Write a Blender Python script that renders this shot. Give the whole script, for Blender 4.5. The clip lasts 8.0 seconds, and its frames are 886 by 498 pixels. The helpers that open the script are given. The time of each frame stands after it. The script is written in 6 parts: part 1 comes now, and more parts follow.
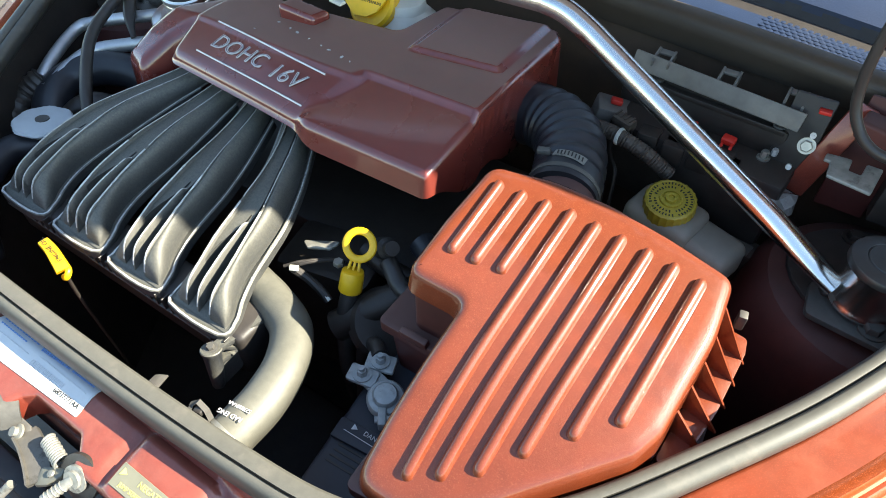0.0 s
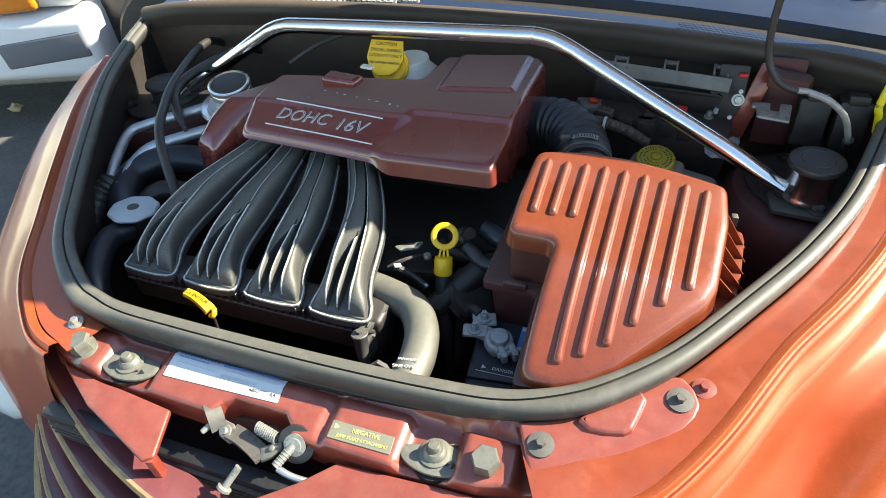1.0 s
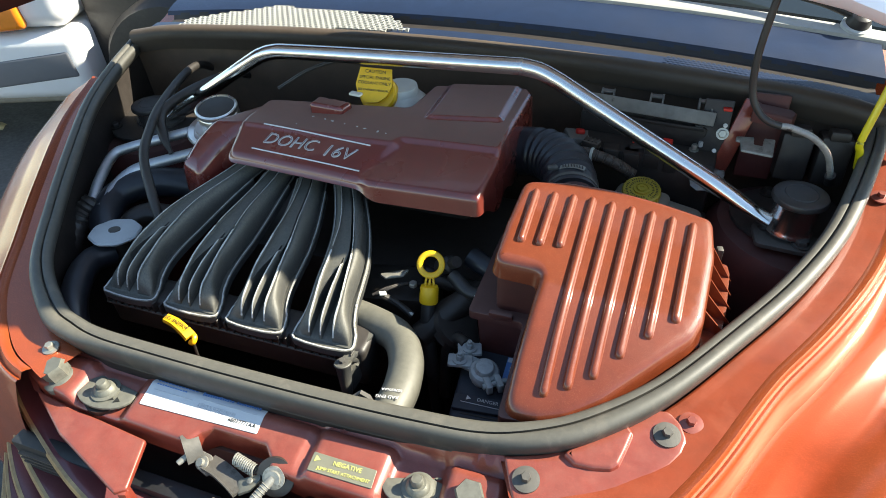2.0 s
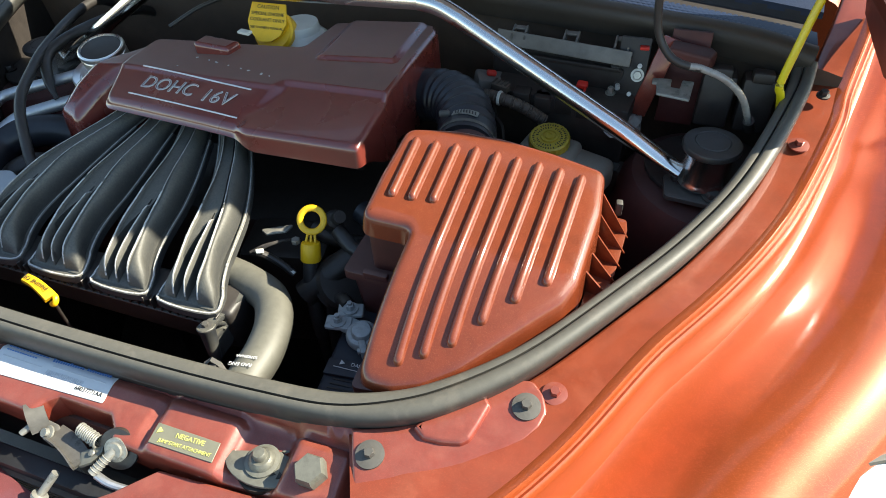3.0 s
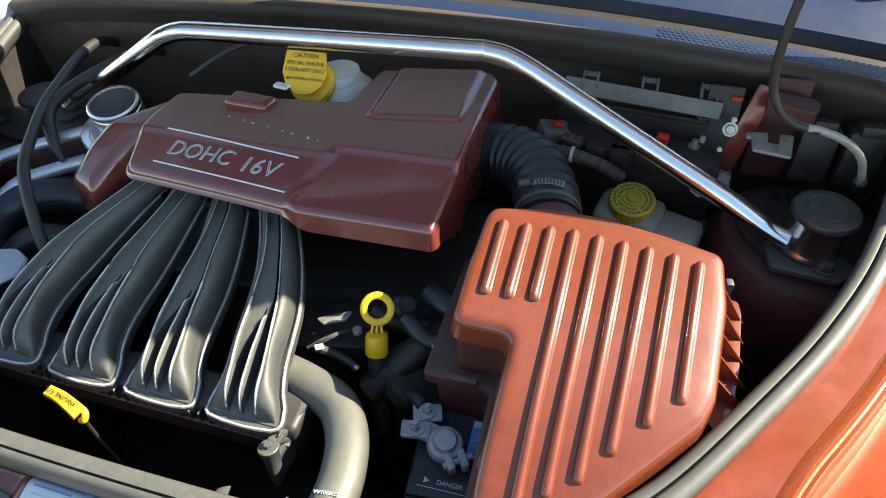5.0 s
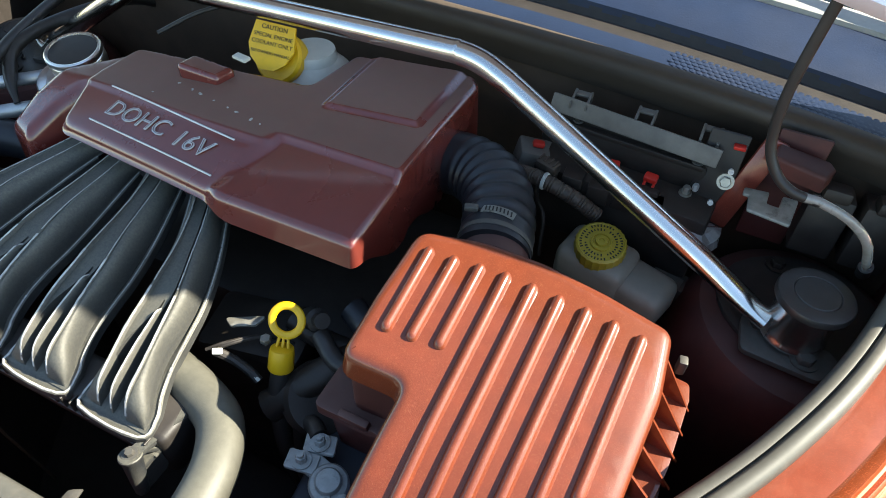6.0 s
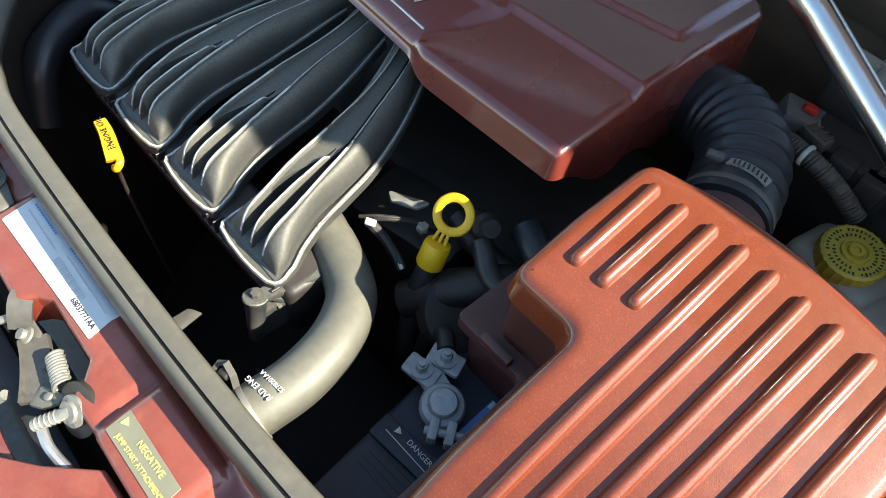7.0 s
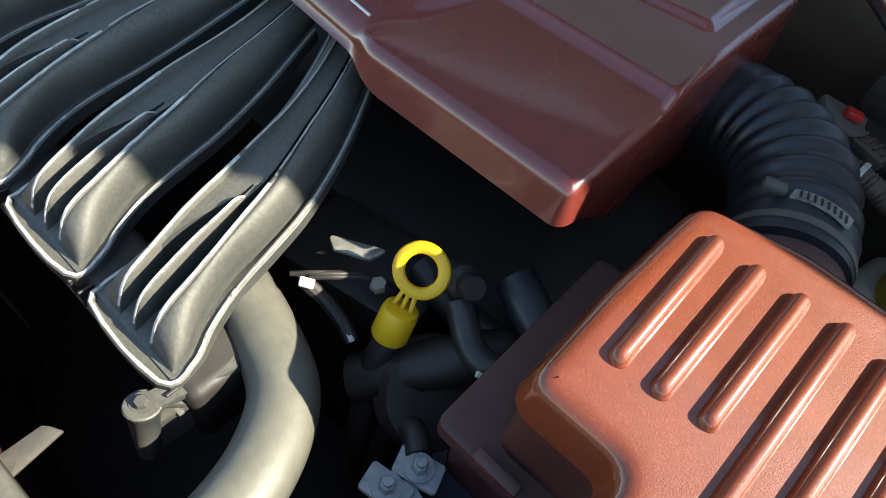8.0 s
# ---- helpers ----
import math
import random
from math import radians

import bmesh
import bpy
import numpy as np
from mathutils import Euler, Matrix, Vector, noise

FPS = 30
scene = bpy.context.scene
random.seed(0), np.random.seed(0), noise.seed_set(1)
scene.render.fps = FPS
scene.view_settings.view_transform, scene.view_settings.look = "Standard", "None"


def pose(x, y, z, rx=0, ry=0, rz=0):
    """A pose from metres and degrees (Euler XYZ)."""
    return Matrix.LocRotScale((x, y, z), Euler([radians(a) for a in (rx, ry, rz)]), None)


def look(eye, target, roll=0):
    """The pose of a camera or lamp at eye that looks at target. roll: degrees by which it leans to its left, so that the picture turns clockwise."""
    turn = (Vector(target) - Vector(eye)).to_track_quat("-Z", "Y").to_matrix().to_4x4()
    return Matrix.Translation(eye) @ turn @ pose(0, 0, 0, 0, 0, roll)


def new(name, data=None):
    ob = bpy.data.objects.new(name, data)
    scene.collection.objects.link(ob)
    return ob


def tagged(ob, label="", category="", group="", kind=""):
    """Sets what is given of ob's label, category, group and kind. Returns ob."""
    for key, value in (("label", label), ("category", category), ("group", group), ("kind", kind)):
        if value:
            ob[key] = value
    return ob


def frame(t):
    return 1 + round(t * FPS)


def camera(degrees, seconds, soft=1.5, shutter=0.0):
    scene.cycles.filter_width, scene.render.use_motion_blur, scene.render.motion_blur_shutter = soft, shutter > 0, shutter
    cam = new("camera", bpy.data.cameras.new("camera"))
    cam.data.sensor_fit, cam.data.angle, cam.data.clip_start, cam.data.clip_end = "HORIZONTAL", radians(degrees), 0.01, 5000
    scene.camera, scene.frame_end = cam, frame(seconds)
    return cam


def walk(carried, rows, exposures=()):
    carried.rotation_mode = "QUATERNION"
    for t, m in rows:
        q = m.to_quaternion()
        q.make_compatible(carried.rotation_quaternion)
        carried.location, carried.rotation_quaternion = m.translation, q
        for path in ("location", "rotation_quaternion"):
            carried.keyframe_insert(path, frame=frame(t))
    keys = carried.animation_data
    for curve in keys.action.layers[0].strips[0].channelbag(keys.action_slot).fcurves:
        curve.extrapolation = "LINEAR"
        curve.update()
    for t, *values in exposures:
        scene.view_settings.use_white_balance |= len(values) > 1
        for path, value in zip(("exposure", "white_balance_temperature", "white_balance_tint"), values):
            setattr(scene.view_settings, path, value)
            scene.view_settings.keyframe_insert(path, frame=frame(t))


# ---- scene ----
cam = camera(70.0, 8.0, soft=0.9)
PATH = [
    (0, (0.42, -0.573, 1.367), (-0.329, 0.552, -0.107), 0.4),
    (0.2, (0.398, -0.686, 1.374), (-0.246, 0.613, -0.003), 2.3),
    (0.5, (0.357, -0.768, 1.388), (-0.267, 0.504, -0.024), -2.9),
    (1, (0.352, -0.845, 1.436), (-0.238, 0.531, 0.109), -5.0),
    (2.3, (0.348, -0.831, 1.435), (-0.207, 0.612, 0.167), -2.7),
    (2.5, (0.364, -0.811, 1.43), (-0.2, 0.609, 0.139), -3.9),
    (3, (0.47, -0.739, 1.4), (-0.064, 0.588, 0.002), -3.5),
    (3.5, (0.479, -0.683, 1.405), (-0.09, 0.563, -0.052), -1.6),
    (3.7, (0.404, -0.65, 1.416), (-0.104, 0.542, -0.107), -2.6),
    (4, (0.317, -0.66, 1.43), (-0.148, 0.641, -0.016), -3.3),
    (4.5, (0.289, -0.675, 1.431), (-0.231, 0.659, 0.035), -2.7),
    (5, (0.317, -0.641, 1.414), (-0.149, 0.691, -0.003), -3.4),
    (5.2, (0.33, -0.624, 1.411), (-0.087, 0.712, -0.017), -3.3),
    (6.3, (0.400, -0.504, 1.354), (-0.341, 0.618, -0.126), 7.8),
    (6.5, (0.391, -0.502, 1.329), (-0.431, 0.475, -0.210), 9.9),
    (7, (0.326, -0.513, 1.297), (-0.467, 0.389, -0.302), 8.4),
    (7.5, (0.261, -0.476, 1.235), (-0.461, 0.478, -0.368), 8.8),
    (8, (0.226, -0.436, 1.210), (-0.402, 0.592, -0.387), 14.2),
]
walk(cam, [(t, look(eye, target, roll)) for t, eye, target, roll in PATH],
     exposures=[(0, 2.24, 6780, 4), (0.5, 2.09, 6780, 4), (1, 1.99, 6780, 4), (2.5, 1.65, 6780, 4), (3.5, 1.64, 6780, 4), (4.5, 1.87, 6780, 4), (5.2, 1.88, 6780, 4), (6.5, 1.88, 6780, 4), (7, 1.86, 6780, 4), (8, 1.84, 6780, 4)])
# ---------------------------------------------------------------- light
sun_data = bpy.data.lights.new("sun", "SUN")
sun_data.energy, sun_data.angle, sun_data.color = 5.0, radians(0.53), (1.0, 0.93, 0.82)
SUN = Vector((0.76, 0.37, 0.62)).normalized()
sun = new("sun", sun_data)
sun.matrix_world = look(SUN * 30, (0, 0, 0))
world = bpy.data.worlds.new("world")
scene.world = world
world.use_nodes = True
sky = world.node_tree.nodes.new("ShaderNodeTexSky")
sky.sky_type, sky.sun_disc = "NISHITA", False
sky.sun_elevation = math.asin(SUN.z)
sky.air_density, sky.dust_density, sky.ozone_density = 1.0, 0.2, 0.7
sky.sun_rotation = math.atan2(SUN.x, SUN.y)
world.node_tree.links.new(sky.outputs[0], world.node_tree.nodes["Background"].inputs[0])
world.node_tree.nodes["Background"].inputs[1].default_value = 0.105

# ---------------------------------------------------------------- materials


def mat(name, color, rough=0.5, metal=0.0, var=0.25, scale=60.0, dust=None, dust_amount=0.0, bump=0.0, bump_scale=300.0,
        coat=0.0, flakes=0.0, stain=None, stain_amount=0.0, stain_scale=12.0, spec=0.5, upward=True, speck_lo=0.7, up=(0.3, 0.95), coat_rough=0.08, dull=0.3):
    """A worn surface: two scales of variation, dust that settles on faces that look up, stains and fine relief."""
    m = bpy.data.materials.new(name)
    m.use_nodes = True
    nt = m.node_tree
    bsdf = nt.nodes["Principled BSDF"]
    link = nt.links.new

    def node(kind, **values):
        n = nt.nodes.new(kind)
        for key, value in values.items():
            n.inputs[key].default_value = value
        return n

    def mix(fac, a, b):
        n = nt.nodes.new("ShaderNodeMix")
        n.data_type = "RGBA"
        if isinstance(fac, float):
            n.inputs[0].default_value = fac
        else:
            link(fac, n.inputs[0])
        for sock, value in ((n.inputs[6], a), (n.inputs[7], b)):
            if isinstance(value, tuple):
                sock.default_value = (*value, 1)
            else:
                link(value, sock)
        return n.outputs[2]

    def ramp(sock, lo, hi, a=0.0, b=1.0):
        n = node("ShaderNodeMapRange", **{"From Min": lo, "From Max": hi, "To Min": a, "To Max": b})
        link(sock, n.inputs[0])
        return n.outputs[0]

    coord = nt.nodes.new("ShaderNodeTexCoord").outputs["Object"]

    def noise_at(s, detail=4.0, rough_=0.6):
        n = node("ShaderNodeTexNoise", Scale=s, Detail=detail, Roughness=rough_)
        link(coord, n.inputs["Vector"])
        return n.outputs["Fac"]

    fine = noise_at(scale, 5.0)
    wide = noise_at(scale * 0.14, 3.0)
    dark = tuple(c * (1 - var) for c in color)
    light = tuple(min(1, c * (1 + var)) for c in color)
    col = mix(ramp(fine, 0.3, 0.7), dark, light)
    col = mix(ramp(wide, 0.35, 0.65, 0.0, 0.5), col, tuple(c * (1 - var * 0.8) for c in color))
    rough_sock = ramp(wide, 0.3, 0.7, max(0.02, rough - 0.08), min(1, rough + 0.1))
    if stain:
        col = mix(ramp(noise_at(stain_scale, 6.0, 0.65), 0.55, 0.68, 0.0, stain_amount), col, stain)
    if dust:
        speck = ramp(noise_at(scale * 1.7, 6.0, 0.7), 0.35, 0.75, speck_lo, 1.0)
        if upward:
            geo = nt.nodes.new("ShaderNodeNewGeometry")
            sep = nt.nodes.new("ShaderNodeSeparateXYZ")
            link(geo.outputs["Normal"], sep.inputs[0])
            fall = ramp(sep.outputs["Z"], up[0], up[1], 0.15 * dust_amount, dust_amount)
        else:
            fall = ramp(wide, 0.2, 0.8, dust_amount * 0.5, dust_amount)
        mul = nt.nodes.new("ShaderNodeMath")
        mul.operation = "MULTIPLY"
        link(fall, mul.inputs[0]), link(speck, mul.inputs[1])
        col = mix(mul.outputs[0], col, dust)
        add = nt.nodes.new("ShaderNodeMath")
        add.operation = "MULTIPLY_ADD"
        link(mul.outputs[0], add.inputs[0])
        add.inputs[1].default_value = dull
        link(rough_sock, add.inputs[2])
        rough_sock = add.outputs[0]
        if dull > 0.3:
            link(ramp(mul.outputs[0], 0.0, 0.45, coat, 0.0), bsdf.inputs["Coat Weight"])
    if flakes:
        v = node("ShaderNodeTexVoronoi", Scale=2200.0)
        link(coord, v.inputs["Vector"])
        sep = nt.nodes.new("ShaderNodeSeparateColor")
        link(v.outputs["Color"], sep.inputs[0])
        col = mix(ramp(sep.outputs[0], 0.75, 1.0, 0.0, flakes), col, tuple(min(1, c * 2.2 + 0.03) for c in color))
    link(col, bsdf.inputs["Base Color"])
    link(rough_sock, bsdf.inputs["Roughness"])
    bsdf.inputs["Metallic"].default_value = metal
    bsdf.inputs["Specular IOR Level"].default_value = spec
    bsdf.inputs["Coat Weight"].default_value = coat
    bsdf.inputs["Coat Roughness"].default_value = coat_rough
    if bump:
        b = node("ShaderNodeBump", Strength=bump, Distance=0.001)
        link(noise_at(bump_scale, 6.0, 0.7), b.inputs["Height"])
        link(b.outputs[0], bsdf.inputs["Normal"])
    return m


PAINT = mat("red_metallic_paint", (0.315, 0.055, 0.008), 0.42, 0.35, 0.10, 40, dust=(0.40, 0.16, 0.07), dust_amount=0.04, coat=0.9, coat_rough=0.12, flakes=0.9, upward=False, stain=(0.36, 0.075, 0.018), stain_amount=0.30, stain_scale=8)
BAY_PAINT = mat("dusty_red_bay_paint", (0.202, 0.031, 0.017), 0.34, 0.15, 0.18, 30, dust=(0.42, 0.25, 0.19), dust_amount=0.20, coat=0.6, flakes=0.25,
                stain=(0.33, 0.085, 0.050), stain_amount=0.45, stain_scale=16, bump=0.10, bump_scale=150, speck_lo=0.4)
FLANGE = mat("dull_orange_flange_paint", (0.235, 0.038, 0.012), 0.34, 0.2, 0.18, 30, dust=(0.42, 0.21, 0.13), dust_amount=0.12, coat=0.6, flakes=0.3,
             stain=(0.34, 0.085, 0.040), stain_amount=0.5, stain_scale=14, bump=0.10, bump_scale=150, speck_lo=0.4)
# Bay red made darker: shade of bracket and bonnet underside is in the colour.
DARK_PAINT = mat("shade_dark_red_paint", (0.080, 0.017, 0.014), 0.55, 0.1, 0.3, 25, dust=(0.09, 0.06, 0.05), dust_amount=0.5, bump=0.1)
SEAL = mat("weatherstrip_rubber", (0.034, 0.033, 0.030), 0.42, 0, 0.15, 80, dust=(0.23, 0.215, 0.17), dust_amount=0.36, bump=0.08, bump_scale=500, speck_lo=0.75, up=(0.1, 0.9),
           stain=(0.12, 0.10, 0.08), stain_amount=0.4, stain_scale=35)
BLACK = mat("black_plastic", (0.026, 0.023, 0.021), 0.42, 0, 0.3, 60, dust=(0.085, 0.068, 0.053), dust_amount=0.25, bump=0.15)
GRIME = mat("greasy_black_metal", (0.024, 0.019, 0.016), 0.38, 0.1, 0.5, 40, dust=(0.075, 0.058, 0.043), dust_amount=0.30, bump=0.3, bump_scale=120)
RUNNER = mat("dusty_black_nylon", (0.014, 0.017, 0.024), 0.42, 0, 0.2, 240, spec=0.5, dust=(0.36, 0.335, 0.25), dust_amount=0.36, bump=0.40, bump_scale=1100, speck_lo=0.50, up=(-0.25, 0.55))
# Stained white, lowered further to carry the shade over the brake reservoir.
TANK = mat("dimmed_stained_white_plastic", (0.27, 0.25, 0.20), 0.45, 0, 0.15, 30, dust=(0.16, 0.13, 0.10), dust_amount=0.6, upward=False)
FAINT_INK = mat("faint_grey_ink", (0.52, 0.52, 0.53), 0.55, 0, 0.1)
WORN = mat("worn_bare_ridge", (0.50, 0.49, 0.46), 0.5, 0.1, 0.3, 150, bump=0.2, bump_scale=400, stain=(0.05, 0.05, 0.05), stain_amount=0.85, stain_scale=140)
# Worn edge again, darkened for the runner parts that lie in shade.
DIM_WEAR = mat("dimmed_speckled_edge", (0.42, 0.41, 0.38), 0.5, 0.1, 0.4, 260, bump=0.3, bump_scale=500, stain=(0.022, 0.024, 0.030), stain_amount=0.90, stain_scale=260)
HOSE = mat("dusty_rubber_hose", (0.050, 0.048, 0.040), 0.44, 0, 0.14, 60, dust=(0.24, 0.23, 0.18), dust_amount=0.46, bump=0.14, bump_scale=300, speck_lo=0.65, stain=(0.10, 0.094, 0.074), stain_amount=0.45, stain_scale=38, up=(0.0, 0.8))
BELLOW = mat("ribbed_black_rubber", (0.014, 0.015, 0.019), 0.36, 0, 0.25, 60, dust=(0.060, 0.060, 0.064), dust_amount=0.24)
BROWN_BLACK = mat("brown_black_plastic", (0.024, 0.019, 0.016), 0.5, 0, 0.4, 60, dust=(0.075, 0.057, 0.043), dust_amount=0.35, bump=0.2)
# The pale dust layer brightens the chrome in place of reflected sky.
POLISHED = mat("polished_chrome", (0.86, 0.84, 0.80), 0.20, 1.0, 0.04, 40, dust=(0.52, 0.50, 0.47), dust_amount=0.28, upward=False)
WEATHERED = mat("weathered_olive_zinc", (0.150, 0.148, 0.122), 0.45, 0.35, 0.25, 120, dust=(0.21, 0.20, 0.16), dust_amount=0.4, bump=0.2, stain=(0.06, 0.055, 0.045), stain_amount=0.5, stain_scale=90)
BRIGHT = mat("weathered_bright_zinc", (0.31, 0.305, 0.275), 0.42, 0.5, 0.3, 120, dust=(0.22, 0.21, 0.17), dust_amount=0.4, bump=0.2, stain=(0.06, 0.055, 0.045), stain_amount=0.7, stain_scale=90)
CHROME = mat("chrome", (0.80, 0.78, 0.74), 0.17, 1.0, 0.06, 40, dust=(0.36, 0.32, 0.26), dust_amount=0.07, upward=False)
ZINC = mat("dull_zinc", (0.46, 0.44, 0.38), 0.42, 0.75, 0.2, 120, dust=(0.30, 0.28, 0.23), dust_amount=0.5, bump=0.15)
DULL = mat("dull_grey_steel", (0.085, 0.08, 0.072), 0.5, 0.35, 0.25, 120, dust=(0.15, 0.14, 0.12), dust_amount=0.4, bump=0.2)
GREASY = mat("greasy_steel", (0.15, 0.14, 0.125), 0.42, 0.5, 0.3, 80, dust=(0.16, 0.14, 0.11), dust_amount=0.4, bump=0.2, stain=(0.02, 0.018, 0.015), stain_amount=0.8, stain_scale=70)
FIREWALL = mat("grimy_firewall", (0.060, 0.039, 0.026), 0.6, 0, 0.4, 25, dust=(0.11, 0.074, 0.048), dust_amount=0.40, bump=0.2, upward=False)
REAR_RUBBER = mat("brown_dusty_rubber", (0.026, 0.021, 0.017), 0.5, 0, 0.2, 60, dust=(0.17, 0.120, 0.076), dust_amount=0.42, bump=0.1, bump_scale=400)
REFLECTOR = mat("pale_bonnet_reflector", (0.90, 0.89, 0.97), 0.6, 0, 0.06, 10, bump=0.3, bump_scale=60)
PANEL = mat("grimy_grey_rail", (0.18, 0.168, 0.150), 0.55, 0.2, 0.25, 60, dust=(0.20, 0.185, 0.16), dust_amount=0.5, bump=0.15)
CLEAR = mat("cloudy_clear_tube", (0.26, 0.25, 0.23), 0.25, 0, 0.3, 60, coat=0.6, stain=(0.08, 0.07, 0.06), stain_amount=0.7, stain_scale=60)
BAG = mat("crumpled_film", (0.22, 0.21, 0.19), 0.25, 0, 0.3, 60, bump=0.8, bump_scale=90, coat=0.5)
ALU = mat("aluminium_pipe", (0.55, 0.56, 0.58), 0.38, 0.85, 0.12, 80, dust=(0.3, 0.3, 0.29), dust_amount=0.35)
COVER = mat("maroon_moulded_plastic", (0.140, 0.016, 0.011), 0.20, 0, 0.12, 50, dust=(0.215, 0.155, 0.112), dust_amount=0.62, dull=1.0, coat=1.0, coat_rough=0.06, spec=0.7, bump=0.05, bump_scale=1200, up=(0.975, 0.998))
LID = mat("faded_maroon_plastic", (0.154, 0.029, 0.010), 0.36, 0, 0.16, 60, dust=(0.34, 0.13, 0.06), dust_amount=0.07, bump=0.30, bump_scale=1300, flakes=0.15, spec=0.2,
          stain=(0.46, 0.19, 0.08), stain_amount=0.16, stain_scale=700, coat=1.0, coat_rough=0.08)
BOX = mat("dark_maroon_plastic", (0.060, 0.014, 0.012), 0.45, 0, 0.2, 50, dust=(0.14, 0.09, 0.075), dust_amount=0.45, bump=0.1)
YELLOW = mat("yellow_plastic", (0.76, 0.44, 0.010), 0.42, 0, 0.12, 60, bump=0.05, stain=(0.55, 0.33, 0.01), stain_amount=0.4, stain_scale=60)
LEMON = mat("lemon_yellow_paint", (0.70, 0.58, 0.012), 0.4, 0, 0.1, 60, coat=0.3, stain=(0.45, 0.36, 0.01), stain_amount=0.4, stain_scale=60)
YELLOW_DIRTY = mat("grimy_yellow_plastic", (0.38, 0.28, 0.025), 0.5, 0, 0.2, 60, stain=(0.15, 0.12, 0.03), stain_amount=0.4, stain_scale=60)
# Grille paint in two tones: shade is in the plum, sunlight in the tan.
SHADED_BAR = mat("shaded_plum_grille_paint", (0.150, 0.036, 0.040), 0.35, 0.2, 0.15, 30, dust=(0.24, 0.15, 0.14), dust_amount=0.15, coat=0.9, flakes=0.3)
SUNLIT_EDGE = mat("sunlit_tan_bar_edge", (0.40, 0.27, 0.13), 0.4, 0.3, 0.25, 60, stain=(0.20, 0.10, 0.06), stain_amount=0.5, stain_scale=40)
LOOM = mat("dusty_brown_conduit", (0.055, 0.042, 0.033), 0.55, 0, 0.4, 60, dust=(0.17, 0.13, 0.095), dust_amount=0.5, bump=0.2)
BLACK_INK = mat("black_ink", (0.015, 0.015, 0.013), 0.6, 0, 0.1)
DARK_INK = mat("dark_letter_core", (0.10, 0.045, 0.040), 0.5, 0, 0.1)
WHITE_INK = mat("silver_lettering", (0.60, 0.60, 0.60), 0.4, 0.2, 0.15, 200)
WHITE_PLASTIC = mat("translucent_white_plastic", (0.62, 0.62, 0.55), 0.45, 0, 0.1, 30, dust=(0.35, 0.32, 0.26), dust_amount=0.3)
PALE_CAP = mat("pale_grey_cap_plastic", (0.50, 0.53, 0.54), 0.45, 0, 0.08, 60, dust=(0.4, 0.4, 0.38), dust_amount=0.3)
PAPER = mat("white_label_paper", (0.64, 0.64, 0.64), 0.55, 0, 0.05, 80, stain=(0.52, 0.50, 0.47), stain_amount=0.25, stain_scale=60)
GREY_LABEL = mat("olive_grey_label", (0.17, 0.165, 0.12), 0.45, 0, 0.1, 80)
LABEL_YELLOW = mat("label_yellow_ink", (0.62, 0.60, 0.16), 0.5, 0, 0.1, 80)
BATTERY = mat("battery_case", (0.018, 0.022, 0.032), 0.42, 0, 0.2, 60, dust=(0.06, 0.065, 0.08), dust_amount=0.45)
LEAD = mat("oxidised_lead", (0.40, 0.42, 0.42), 0.5, 0.3, 0.2, 120, dust=(0.45, 0.45, 0.42), dust_amount=0.3, bump=0.3, bump_scale=400, stain=(0.14, 0.13, 0.11), stain_amount=0.6, stain_scale=90)
BLUE_LABEL = mat("blue_label", (0.10, 0.22, 0.48), 0.4, 0, 0.08, 60)
RED_CLIP = mat("red_plastic", (0.60, 0.03, 0.02), 0.4, 0, 0.1)
COWL = mat("blue_black_cowl_plastic", (0.012, 0.022, 0.052), 0.36, 0, 0.15, 40, dust=(0.04, 0.055, 0.10), dust_amount=0.08, bump=0.25, bump_scale=400)
MESH = mat("pale_grille_plastic", (0.40, 0.40, 0.37), 0.55, 0, 0.12, 60)
ASPHALT = mat("asphalt", (0.095, 0.089, 0.081), 0.9, 0, 0.35, 60, bump=0.6, bump_scale=80, stain=(0.07, 0.066, 0.060), stain_amount=0.6, stain_scale=2.0)
WHITE_PAINT = mat("white_car_paint", (0.74, 0.74, 0.74), 0.3, 0, 0.04, 10, coat=0.6)
SHADE_GREY = mat("bumper_shade_grey", (0.13, 0.135, 0.15), 0.5, 0, 0.08, 10)
AMBER = mat("amber_lens", (0.75, 0.22, 0.012), 0.3, 0, 0.1, 30, coat=0.5)
LENS = mat("clear_lamp_lens", (0.62, 0.70, 0.72), 0.10, 0, 0.05, 10, coat=1.0)
FIN = mat("condenser_fins", (0.030, 0.030, 0.032), 0.5, 0.4, 0.3, 60)
DRY_LEAF = mat("dry_leaf", (0.50, 0.40, 0.22), 0.7, 0, 0.25, 60)

glass = bpy.data.materials.new("tinted_glass")
glass.use_nodes = True
_g = glass.node_tree.nodes["Principled BSDF"]
_g.inputs["Base Color"].default_value = (0.03, 0.04, 0.045, 1)
_g.inputs["Roughness"].default_value = 0.04
_g.inputs["Coat Weight"].default_value = 1.0

# ---------------------------------------------------------------- mesh tools


def mesh_of(bm, name, smooth=35):
    bmesh.ops.recalc_face_normals(bm, faces=bm.faces)
    me = bpy.data.meshes.new(name)
    bm.to_mesh(me)
    bm.free()
    me.polygons.foreach_set("use_smooth", [True] * len(me.polygons))
    if smooth < 180:
        me.set_sharp_from_angle(angle=radians(smooth))
    return me


def part(name, bm, material, parent=None, label="", smooth=35):
    me = bm if isinstance(bm, bpy.types.Mesh) else mesh_of(bm, name, smooth)
    me.materials.clear()
    me.materials.append(material)
    ob = new(name, me)
    if parent is not None:
        ob.parent = parent
        ob.matrix_parent_inverse = parent.matrix_world.inverted()
    return tagged(ob, label)


